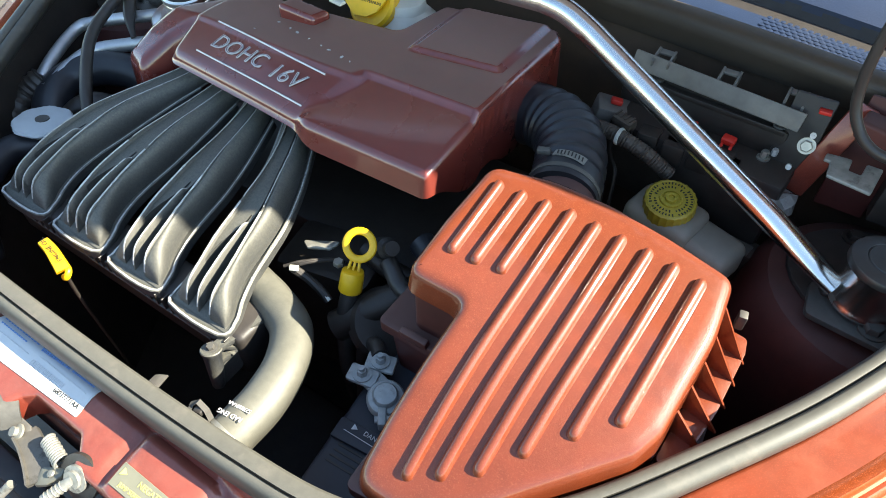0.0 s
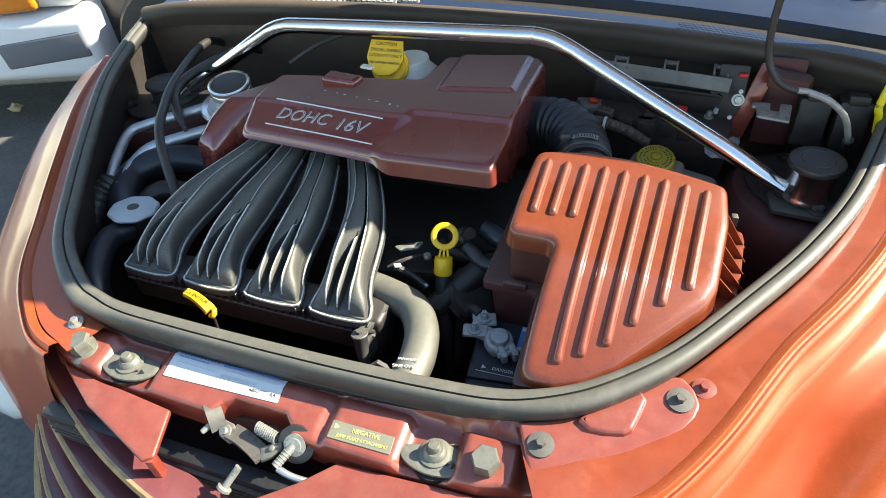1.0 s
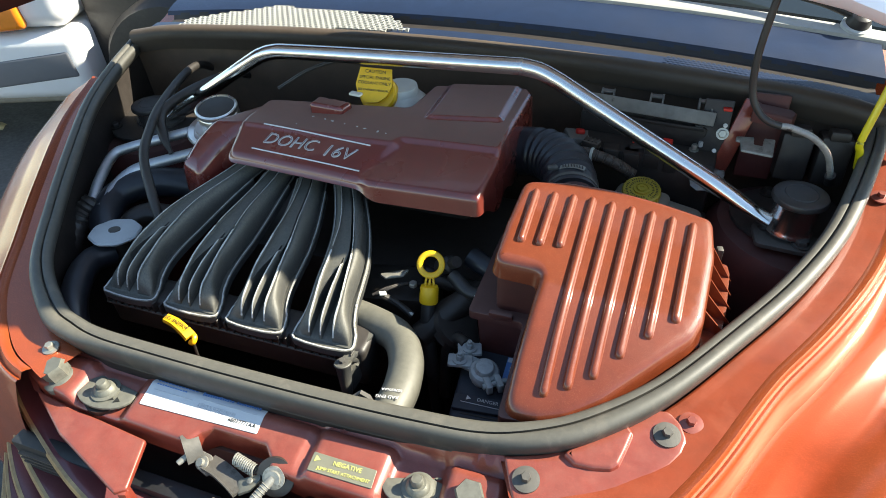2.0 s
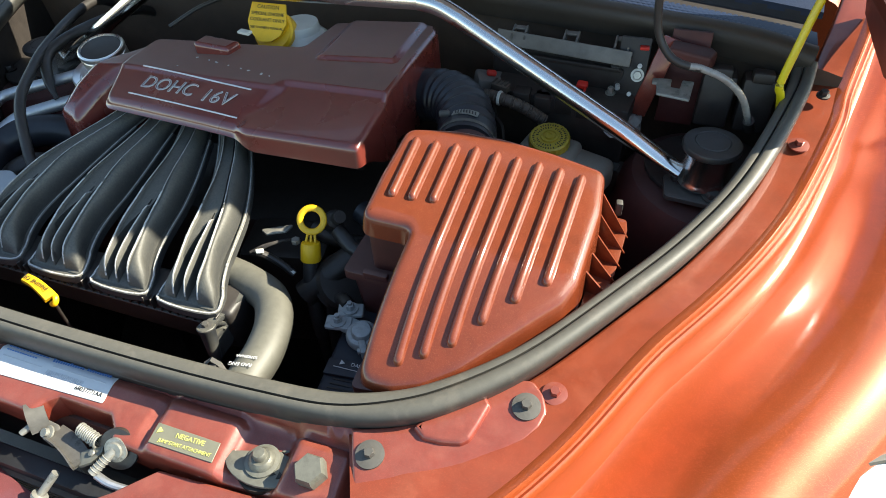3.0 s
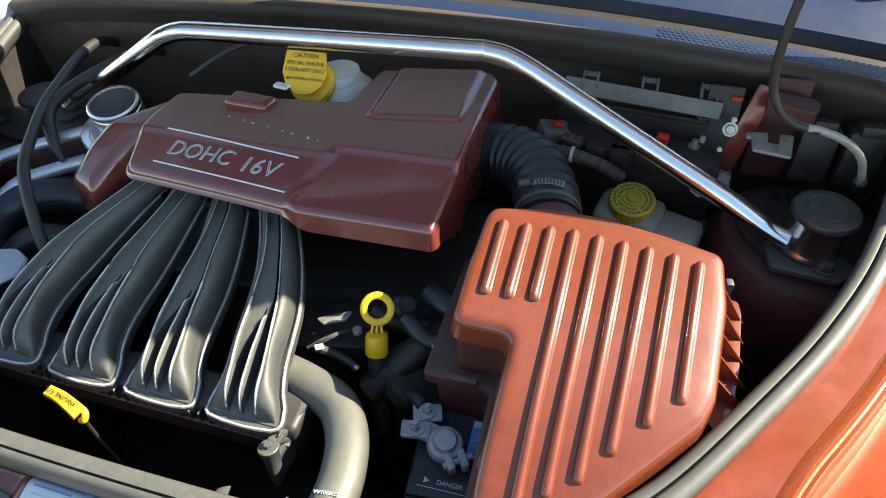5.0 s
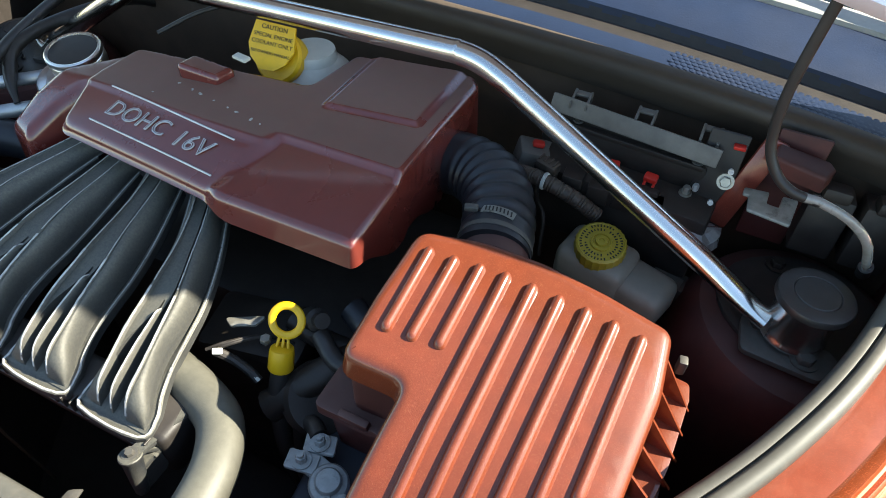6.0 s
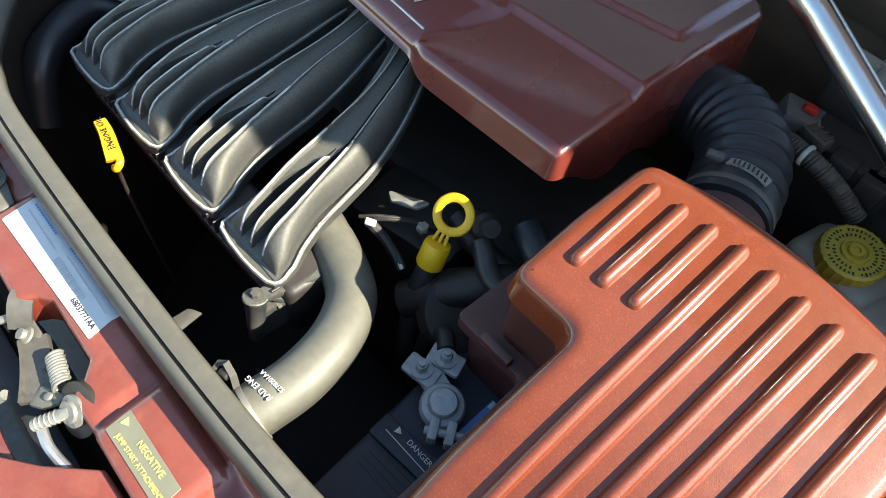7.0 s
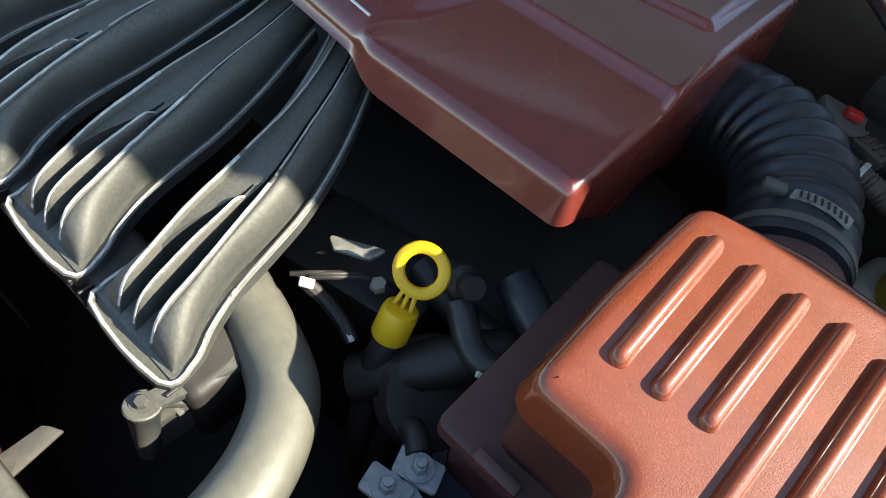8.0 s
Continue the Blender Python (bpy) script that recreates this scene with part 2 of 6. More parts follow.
def thing(name, label, category, at=(0, 0, 0), group="", kind=""):
    ob = new(name)
    ob.empty_display_size = 0.02
    ob.location = at
    ob.matrix_world = Matrix.Translation(at)
    return tagged(ob, label, category, group, kind)


def smooth_line(points, n=8, closed=False):
    """A Catmull-Rom line through the points."""
    pts = [Vector(p) for p in points]
    k = len(pts)
    out = []
    for i in range(k if closed else k - 1):
        p0 = pts[i - 1] if (closed or i) else pts[0] * 2 - pts[1]
        p1, p2 = pts[i], pts[(i + 1) % k]
        p3 = pts[(i + 2) % k] if (closed or i + 2 < k) else p2 * 2 - p1
        for j in range(n):
            t = j / n
            out.append(0.5 * (2 * p1 + (p2 - p0) * t + (2 * p0 - 5 * p1 + 4 * p2 - p3) * t * t + (3 * p1 - p0 - 3 * p2 + p3) * t ** 3))
    if not closed:
        out.append(pts[-1])
    return out


def sweep(line, section, closed=False, up=(0, 0, 1), size=None, caps=True, bm=None):
    """Carry a closed section (side, up) along a line; size(i) scales it."""
    bm = bm or bmesh.new()
    rows = []
    n = len(line)
    upv = Vector(up)
    for i, p in enumerate(line):
        a = line[i - 1] if (closed or i) else p
        b = line[(i + 1) % n] if (closed or i + 1 < n) else p
        d = (b - a).normalized()
        side = d.cross(upv)
        if side.length < 1e-3:
            side = d.cross(Vector((0, 1, 0)))
        side.normalize()
        u = side.cross(d)
        k = size(i / (n - 1)) if size else 1.0
        sec = section(i / (n - 1)) if callable(section) else section
        rows.append([bm.verts.new(p + side * s * k + u * h * k) for s, h in sec])
    m = len(rows[0])
    for i in range(n if closed else n - 1):
        r, q = rows[i], rows[(i + 1) % n]
        for j in range(m):
            bm.faces.new((r[j], r[(j + 1) % m], q[(j + 1) % m], q[j]))
    if caps and not closed:
        bm.faces.new(rows[0])
        bm.faces.new(rows[-1][::-1])
    return bm


def ring(r, n=14, ry=None):
    return [(r * math.cos(2 * math.pi * i / n), (ry or r) * math.sin(2 * math.pi * i / n)) for i in range(n)]


def pipe(points, r, n=14, steps=8, closed=False, size=None, bm=None, caps=True):
    line = smooth_line(points, steps, closed) if steps > 1 else [Vector(p) for p in points]
    return sweep(line, ring(r, n), closed, size=size, bm=bm, caps=caps)


def lathe(profile, at=(0, 0, 0), axis=(0, 0, 1), n=32, bm=None, wave=None):
    """Turn a profile of (radius, height) about an axis."""
    bm = bm or bmesh.new()
    q = Vector((0, 0, 1)).rotation_difference(Vector(axis).normalized()).to_matrix()
    at = Vector(at)
    rows = []
    for r, h in profile:
        if r < 1e-6:
            rows.append([bm.verts.new(at + q @ Vector((0, 0, h)))])
            continue
        row = []
        for i in range(n):
            a = 2 * math.pi * i / n
            k = wave(a) if wave else 1.0
            row.append(bm.verts.new(at + q @ Vector((r * k * math.cos(a), r * k * math.sin(a), h))))
        rows.append(row)
    for a, b in zip(rows, rows[1:]):
        if len(a) == len(b) == 1:
            continue
        for i in range(n):
            j = (i + 1) % n
            if len(a) == 1:
                bm.faces.new((a[0], b[i], b[j]))
            elif len(b) == 1:
                bm.faces.new((a[i], a[j], b[0]))
            else:
                bm.faces.new((a[i], a[j], b[j], b[i]))
    for row in (rows[0], rows[-1]):
        if len(row) > 1:
            bm.faces.new(row)
    return bm


def block(at, size, turn=(0, 0, 0), bevel=0.002, segments=2, bm=None, taper=1.0):
    """A box with rounded edges; at is its middle. taper scales the top face."""
    sub = bmesh.new()
    bmesh.ops.create_cube(sub, size=1)
    for v in sub.verts:
        k = taper if v.co.z > 0 else 1.0
        v.co = Vector((v.co.x * size[0] * k, v.co.y * size[1] * k, v.co.z * size[2]))
    if bevel:
        bmesh.ops.bevel(sub, geom=list(sub.edges), offset=bevel, segments=segments, affect="EDGES", profile=0.5)
    bmesh.ops.transform(sub, matrix=pose(*at, *turn), verts=sub.verts)
    if bm is None:
        return sub
    me = bpy.data.meshes.new("tmp")
    sub.to_mesh(me)
    sub.free()
    bm.from_mesh(me)
    bpy.data.meshes.remove(me)
    return bm


def round_corners(poly, r, n=5):
    """The polygon with its corners rounded; r is one radius or one a corner."""
    out = []
    k = len(poly)
    for i in range(k):
        p0, p, p1 = Vector(poly[i - 1]), Vector(poly[i]), Vector(poly[(i + 1) % k])
        rad = r[i] if isinstance(r, (list, tuple)) else r
        a, b = (p0 - p), (p1 - p)
        la, lb = a.length, b.length
        a.normalize(), b.normalize()
        ang = a.angle(b)
        d = min(rad / math.tan(ang / 2) if ang < 3.1 else 0, la * 0.48, lb * 0.48)
        if d < 1e-5:
            out.append(p)
            continue
        s, e = p + a * d, p + b * d
        for j in range(n + 1):
            t = j / n
            out.append(s * (1 - t) ** 2 + p * 2 * t * (1 - t) + e * t * t)
    return out


def even(poly, step):
    """Points at even steps along a closed polygon."""
    out = []
    for i, p in enumerate(poly):
        q = poly[(i + 1) % len(poly)]
        m = max(1, round((q - p).length / step))
        out += [p + (q - p) * (j / m) for j in range(m) if (q - p).length > 1e-6]
    return out


def offset(poly, d):
    """The polygon (counter-clockwise) moved inwards by d."""
    out = []
    n = len(poly)
    for i, p in enumerate(poly):
        t = (poly[(i + 1) % n] - poly[i - 1]).normalized()
        out.append(p + Vector((-t.y, t.x)) * d)
    return out


def shell(poly, top, fillet=0.006, depth=None, bottom=None, step=0.004, grid=None, corner=0.01, draft=0.0, rings=4, closed=False):
    """A moulded cap over the outline: a rounded rim, a skirt, and a top that follows top(x, y)."""
    from mathutils.geometry import delaunay_2d_cdt
    if sum(a[0] * b[1] - a[1] * b[0] for a, b in zip(poly, poly[1:] + poly[:1])) < 0:
        poly = poly[::-1]
        corner = corner[::-1] if isinstance(corner, list) else corner
    base = even(round_corners(poly, corner), step * 1.5)
    bm = bmesh.new()
    loops = []
    deep = depth if callable(depth) else (lambda x, y: depth)
    low = [(p, (bottom if bottom is not None else top(p.x, p.y) - deep(p.x, p.y))) for p in offset(base, -draft)]
    if closed:
        loops.append([bm.verts.new((p.x, p.y, z)) for p, z in low])
    else:
        loops.append([bm.verts.new((p.x, p.y, z)) for p, z in low])
    for k in range(rings + 1):
        a = math.pi / 2 * (1 - k / rings)
        pts = offset(base, fillet * (1 - math.sin(a)))
        loops.append([bm.verts.new((p.x, p.y, top(p.x, p.y) - fillet * (1 - math.cos(a)))) for p in pts])
    n = len(base)
    for a, b in zip(loops, loops[1:]):
        for i in range(n):
            j = (i + 1) % n
            bm.faces.new((a[i], a[j], b[j], b[i]))
    inner = offset(base, fillet)
    gx, gy = grid or (step, step)
    xs = np.arange(min(p.x for p in inner), max(p.x for p in inner), gx)
    ys = np.arange(min(p.y for p in inner), max(p.y for p in inner), gy)
    X, Y = np.meshgrid(xs, ys)
    X, Y = X.ravel(), Y.ravel()
    inside = np.zeros(len(X), bool)
    near = np.full(len(X), 9.0)
    for i in range(n):
        p, q = inner[i], inner[(i + 1) % n]
        cross = (p.y > Y) != (q.y > Y)
        with np.errstate(divide="ignore", invalid="ignore"):
            inside ^= cross & (X < (q.x - p.x) * (Y - p.y) / (q.y - p.y if q.y != p.y else 1e-12) + p.x)
        near = np.minimum(near, (X - p.x) ** 2 + (Y - p.y) ** 2)
    keep = inside & (near > (0.6 * min(gx, gy)) ** 2)
    pts = [Vector((p.x, p.y)) for p in inner] + [Vector((x, y)) for x, y in zip(X[keep], Y[keep])]
    verts, _, faces, orig, _, _ = delaunay_2d_cdt(pts, [], [list(range(n))], 1, 1e-7)
    made = []
    for v, o in zip(verts, orig):
        first = [k for k in o if k < n]
        made.append(loops[-1][first[0]] if first else bm.verts.new((v.x, v.y, top(v.x, v.y))))
    for f in faces:
        try:
            bm.faces.new([made[i] for i in f])
        except ValueError:
            pass
    if closed:
        bm.faces.new(loops[0])
    return bm


def plate(poly, z, thick, corner=0.004, tilt=None):
    """A flat piece of sheet with rounded corners; tilt(x, y) gives its height."""
    f = tilt or (lambda x, y: z)
    return shell(poly, f, min(0.0012, thick * 0.4), depth=thick, step=0.008, corner=corner, rings=2, closed=True)


def words(text, size, material, parent, at, turn, name="lettering", shear=0.0, depth=0.0006, spread=1.0, label="", squeeze=1.0, align="CENTER", thin=0.0):
    """Raised or printed letters in the built-in font, as a mesh."""
    cu = bpy.data.curves.new(name, "FONT")
    cu.body, cu.size, cu.shear, cu.extrude, cu.space_character = text, size, shear, depth, spread
    cu.offset = thin
    cu.align_x, cu.align_y, cu.resolution_u = align, "CENTER", 3
    tmp = bpy.data.objects.new("tmp", cu)
    scene.collection.objects.link(tmp)
    bpy.context.view_layer.update()
    me = bpy.data.meshes.new_from_object(tmp.evaluated_get(bpy.context.evaluated_depsgraph_get()))
    bpy.data.objects.remove(tmp)
    bpy.data.curves.remove(cu)
    me.transform((turn if isinstance(turn, Matrix) else pose(0, 0, 0, *turn)) @ Matrix.Diagonal((squeeze, 1, 1, 1)))
    me.transform(Matrix.Translation(at))
    me.name = name
    return part(name, me, material, parent, label)


def frame_from(x_axis, normal):
    """A turn whose x follows x_axis and whose z is the normal."""
    z = Vector(normal).normalized()
    x = (Vector(x_axis) - z * Vector(x_axis).dot(z)).normalized()
    y = z.cross(x)
    return Matrix((x, y, z)).transposed().to_4x4()


def smoothstep(a, b, x):
    t = min(1, max(0, (x - a) / (b - a)))
    return t * t * (3 - 2 * t)


def hex_head(r, h, at, axis=(0, 0, 1), bm=None):
    return lathe([(r * 0.96, 0), (r, h * 0.15), (r, h * 0.8), (r * 0.86, h), (0, h)], at, axis, 6, bm)

# ---------------------------------------------------------------- outline of the bay


def flange_z(y):
    return 0.862 + 0.15 * (y + 0.507)


HALF = [(0.65, 0.115), (0.637, 0.045), (0.592, -0.10), (0.54, -0.205), (0.478, -0.297), (0.410, -0.387), (0.346, -0.444), (0.296, -0.470), (0.24, -0.485), (0.164, -0.492), (0.08, -0.496)]
HALF_L = [(-0.658, 0.115), (-0.640, 0.03), (-0.602, -0.085), (-0.532, -0.215), (-0.462, -0.332), (-0.402, -0.420), (-0.330, -0.477), (-0.285, -0.492), (-0.24, -0.4975), (-0.164, -0.499), (-0.08, -0.499)]
U = [Vector((x, y - 0.002 * (1 - min(1, max(0, (abs(x) - 0.25) / 0.13))), flange_z(y) + 0.022 - 0.008 * (1 - min(1, max(0, (abs(x) - 0.25) / 0.13))))) for x, y in HALF + [(0, -0.498)] + HALF_L[::-1]]
U_LINE = smooth_line(U, 8)
REAR = [(-0.65, 0.115, 0.993), (-0.55, 0.128, 1.006), (-0.3, 0.150, 1.014), (0, 0.160, 1.018), (0.3, 0.150, 1.014), (0.55, 0.128, 1.006), (0.65, 0.115, 0.993)]

# ---------------------------------------------------------------- ground and surroundings
bm = bmesh.new()
n = 60
for i in range(n + 1):
    for j in range(n + 1):
        a, b = (i / n * 2 - 1), (j / n * 2 - 1)
        x, y = 400 * a * abs(a) ** 2, 400 * b * abs(b) ** 2
        bm.verts.new((x, y, 0.01 * noise.noise((x * 0.4, y * 0.4, 0))))
bm.verts.ensure_lookup_table()
for i in range(n):
    for j in range(n):
        k = i * (n + 1) + j
        bm.faces.new([bm.verts[q] for q in (k, k + n + 1, k + n + 2, k + 1)])
ground = part("ground", bm, ASPHALT)
tagged(ground, "worn dark asphalt of the car park", "ground", kind="structure")

# ---------------------------------------------------------------- the car's body
car = thing("car_body", "dark orange-red metallic car with its bonnet open", "car", (0, 0, 0))


def fender(side, inner):
    """One side's wing, carried along the opening: its dusty inner flange, or the raised edge, valley and bulge outside it."""
    line = []
    half = HALF if side > 0 else [(-x, y) for x, y in HALF_L]
    ends = [(0.70, 0.34), (0.675, 0.22)] + half[:8] + [(0.262, half[8][1] - 0.002)]
    for (x, y) in (ends if side > 0 or inner else half[1:8]):
        line.append(Vector((x, y, 0)))
    line = smooth_line(line, 8)
    bm = bmesh.new()
    rows = []
    n = len(line)
    for i, p in enumerate(line):
        a, b = line[max(0, i - 1)], line[min(n - 1, i + 1)]
        d = (b - a).normalized()
        out = Vector((-d.y, d.x, 0))
        if out.x < 0 and i < 10:
            out = -out
        t = i / (n - 1)
        w = 0.051 + 0.016 * smoothstep(0.5, 0.95, t) + (0.050 * smoothstep(0.58, 0.88, t) if side > 0 else 0)
        z = flange_z(p.y) + (0.03 * smoothstep(0.12, 0.34, p.y) if side > 0 else -0.02 * smoothstep(0.05, 0.3, p.y))
        wide = (1.0 - 0.55 * smoothstep(0.66, 0.90, t)) if side > 0 else 0.9 - 0.72 * smoothstep(0.55, 0.92, t)
        if side < 0 and not inner:
            prof = [(w - 0.012, 0.001), (w - 0.007, 0.004), (w - 0.002, 0.0052), (w, 0.002), (w + 0.003, -0.003), (w + 0.006, -0.001), (w + 0.010, -0.003), (w + 0.02, -0.009), (w + 0.04, -0.018), (w + 0.07, -0.034),
                    (w + 0.10, -0.055), (w + 0.13, -0.085), (w + 0.15, -0.12), (w + 0.165, -0.17), (w + 0.175, -0.25), (w + 0.18, -0.40)]
        elif inner:
            prof = [(0.002, -0.006), (0.004, -0.001), (0.007, 0.0), (0.016, 0.0), (w * 0.5, 0.0006), (w - 0.012, 0.001)]
        else:
            prof = [(w - 0.012, 0.001), (w - 0.007, 0.004), (w - 0.002, 0.0052), (w, 0.002), (w + 0.001, -0.0025), (w + 0.003, -0.003), (w + 0.006, -0.0005), (w + 0.009, -0.003), (w + 0.0102, -0.014),
                    (w + 0.0112, -0.034), (w + 0.0135, -0.054), (w + 0.018, -0.0655), (w + 0.026, -0.0670), (w + 0.045, -0.0600), (w + 0.065, -0.0490), (w + 0.085, -0.0375), (w + 0.102, -0.0285), (w + 0.118, -0.0225), (w + 0.135, -0.0205), (w + 0.155, -0.024),
                    (w + 0.175, -0.036), (w + 0.195, -0.062), (w + 0.210, -0.12), (w + 0.220, -0.19), (w + 0.226, -0.40)]
        row = []
        for o, h in prof:
            oo = o if o <= w + 0.009 else w + 0.009 + (o - w - 0.009) * wide
            row.append(bm.verts.new(((p.x + out.x * oo) * side, p.y + out.y * oo, z + h)))
        rows.append(row)
    for r, q in zip(rows, rows[1:]):
        for j in range(len(r) - 1):
            bm.faces.new((r[j], r[j + 1], q[j + 1], q[j]))
    return bm


for side in (1, -1):
    f = part("fender", fender(side, False), PAINT, car, "orange-red metallic wing with a raised edge", smooth=50)
    part("fender_flange", fender(side, True), FLANGE if side > 0 else PAINT, f, "dusty red flange inside the wing", smooth=50)
for side in (1, -1):
    for y in (-0.10, 2.52):
        wheel = part("wheel", lathe([(0.0, -0.09), (0.20, -0.10), (0.30, -0.09), (0.318, -0.06), (0.318, 0.06), (0.30, 0.09), (0.20, 0.10), (0.0, 0.09)], (0.74 * side, y, 0.318), (1, 0, 0), 40), BLACK, car, "black tyre")
        part("rim", lathe([(0.19, 0.085), (0.185, 0.104), (0.16, 0.100), (0.05, 0.085), (0, 0.085)], (0.74 * side, y, 0.318), (side, 0, 0), 40), ALU, wheel)

# front crossmember: a folded sheet whose upper face carries pressed raised pads
def cross_z(x, y):
    z = 0.838 + 0.16 * (y + 0.515) + 0.026 * smoothstep(-0.499, -0.489, y)
    pad = 0.0
    for a, b, h in ((-0.325, -0.245, 0.014), (-0.168, 0.058, 0.010), (0.068, 0.152, 0.014), (0.215, 0.275, 0.016)):
        pad = max(pad, h * smoothstep(a - 0.009, a + 0.005, x) * (1 - smoothstep(b - 0.005, b + 0.009, x)))
    return z + pad * (1 - smoothstep(-0.508, -0.492, y)) - 0.25 * max(0, abs(x) - 0.25) ** 2


CROSS = [(-0.345, -0.474), (-0.345, -0.530), (-0.30, -0.548), (-0.24, -0.556), (-0.075, -0.560), (-0.066, -0.545), (-0.055, -0.537), (0.012, -0.537), (0.024, -0.548), (0.030, -0.560),
         (0.15, -0.560), (0.24, -0.556), (0.30, -0.540), (0.325, -0.50), (0.325, -0.478), (0.24, -0.484), (0, -0.489), (-0.24, -0.489)]
part("crossmember", shell(CROSS, cross_z, 0.005, depth=0.035, step=0.005, corner=0.007), BAY_PAINT, car, "dusty red pressed steel crossmember", smooth=60)
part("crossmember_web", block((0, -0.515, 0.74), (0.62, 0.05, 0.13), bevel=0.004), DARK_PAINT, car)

# bracket lapped over the flange at the end of the crossmember, with a pressed land beside the seal
BRACKET = [(0.266, -0.488), (0.300, -0.476), (0.340, -0.456), (0.372, -0.428), (0.402, -0.397), (0.416, -0.394), (0.429, -0.406), (0.4355, -0.421), (0.432, -0.437), (0.422, -0.454), (0.401, -0.474), (0.3785, -0.495), (0.3775, -0.527),
           (0.345, -0.541), (0.297, -0.552), (0.283, -0.524), (0.274, -0.506)]
part("lapped_bracket", shell(BRACKET, lambda x, y: flange_z(y) + 0.0068 + 0.001 * smoothstep(-0.47, -0.52, y), 0.0030, depth=0.009, step=0.006, corner=[0.002, 0.05, 0.05, 0.05, 0.004, 0.01, 0.012, 0.012, 0.012, 0.02, 0.03, 0.006, 0.004, 0.02, 0.004, 0.02, 0.01], closed=True), BAY_PAINT, car, "dusty red bracket lapped over the flange", smooth=60)
LAND = [(0.322, -0.472), (0.334, -0.4795), (0.352, -0.4785), (0.369, -0.4745), (0.3755, -0.4685), (0.380, -0.452), (0.3845, -0.432), (0.378, -0.424), (0.352, -0.444), (0.330, -0.460)]
part("pressed_land", shell(LAND, lambda x, y: flange_z(y) + 0.0125, 0.004, depth=0.012, step=0.005, corner=[0.003, 0.006, 0.02, 0.008, 0.006, 0.02, 0.004, 0.003, 0.02, 0.02], draft=0.002), BAY_PAINT, car, "pressed land beside the seal", smooth=60)

# wing panels over the grille
WING_L = [(-0.352, -0.522), (-0.300, -0.555), (-0.235, -0.590), (-0.125, -0.628), (-0.113, -0.620), (-0.130, -0.566), (-0.248, -0.558), (-0.31, -0.548)]
part("grille_top_panel", shell(WING_L, lambda x, y: 0.832 - 0.04 * abs(x + 0.2) + 0.10 * (y + 0.56), 0.003, depth=0.006, step=0.008, corner=0.004, closed=True), BAY_PAINT, car, "flat dusty red panel over the grille")
WING_R = [(-0.040, -0.648), (0.02, -0.624), (0.055, -0.598), (0.088, -0.566), (0.243, -0.558), (0.31, -0.548), (0.352, -0.522), (0.31, -0.565), (0.24, -0.605), (0.13, -0.645), (0.04, -0.66), (-0.04, -0.662)]
part("grille_top_panel", shell(WING_R, lambda x, y: 0.832 - 0.04 * abs(x - 0.2) + 0.10 * (y + 0.56), 0.003, depth=0.006, step=0.008, corner=0.006, closed=True), BAY_PAINT, car)
part("grille_post", block((-0.119, -0.6205, 0.793), (0.009, 0.013, 0.05), (0, 0, 20), 0.0015), BAY_PAINT, car)
part("grille_post", block((-0.038, -0.655, 0.782), (0.006, 0.013, 0.056), (0, 0, 5), 0.002), BAY_PAINT, car)
part("grille_post", block((-0.245, -0.572, 0.800), (0.006, 0.02, 0.05), (0, 0, 35), 0.001), BAY_PAINT, car)

for k in range(6):
    z = 0.786 - 0.040 * k
    g = 0.030 * k
    left = [(-0.47 - g * 0.5, -0.44 - g * 0.3, z + 0.015), (-0.435 - g * 0.4, -0.512 - g * 0.5, z), (-0.375, -0.558 - g * 0.9, z), (-0.285, -0.602 - g, z), (-0.198, -0.637 - g, z), (-0.10, -0.664 - g, z)]
    pts = left + [(0, -0.676 - g, z)] + [(-x, y, h) for x, y, h in left[::-1]]
    bar_line = smooth_line([(x * 0.972, y + 0.014, h) for x, y, h in pts], 8)
    grille_bar = part("grille_bar", sweep(bar_line, [(0.006, -0.010), (0.007, 0.0), (0.004, 0.0045), (-0.002, 0.0045), (-0.022, -0.002), (-0.042, -0.009), (-0.042, -0.013), (-0.020, -0.012), (0.0, -0.013)]), SHADED_BAR, car, "grille bar with shade in its plum colour")
    # Sunlight on the bar's edge, laid on as a tan strip.
    part("edge", sweep(bar_line, [(0.0074, -0.006), (0.0078, 0.0), (0.0048, 0.0050), (0.0010, 0.0052), (0.0040, 0.0), (0.0066, -0.006)]), SUNLIT_EDGE, grille_bar, "tan edge that carries the sunlight")
part("condenser", block((-0.02, -0.592, 0.62), (0.60, 0.02, 0.34), bevel=0.003), FIN, car, "black condenser with fine horizontal fins")
for k in range(16):
    part("condenser_tube", block((-0.02, -0.604, 0.775 - 0.0085 * k), (0.58, 0.006, 0.0022), bevel=0), LOOM, car)

# bay walls, floor, firewall and cowl
def wall_strip(line, lo):
    bm = bmesh.new()
    rows = []
    for p in line:
        rows.append([bm.verts.new((p.x * k, p.y + dy, z)) for k, dy, z in ((1.0, 0, p.z - 0.014), (0.995, 0, p.z - 0.06), (0.97, 0.0, lo), )])
    for r, q in zip(rows, rows[1:]):
        for j in range(2):
            bm.faces.new((r[j], r[j + 1], q[j + 1], q[j]))
    return bm


part("bulkhead", wall_strip(smooth_line([(-0.69, 0.110, 0.985)] + REAR + [(0.69, 0.110, 0.985)], 6), 0.30), FIREWALL, car, "grimy brown bulkhead under the cowl")
part("bay_wall", wall_strip(U_LINE[:len(U_LINE) // 2 - 30], 0.30), DARK_PAINT, car, "dark red inner wall of the engine bay")
part("bay_liner", wall_strip(U_LINE[len(U_LINE) // 2 - 31:], 0.30), BROWN_BLACK, car, "brown-black liner of the engine bay")
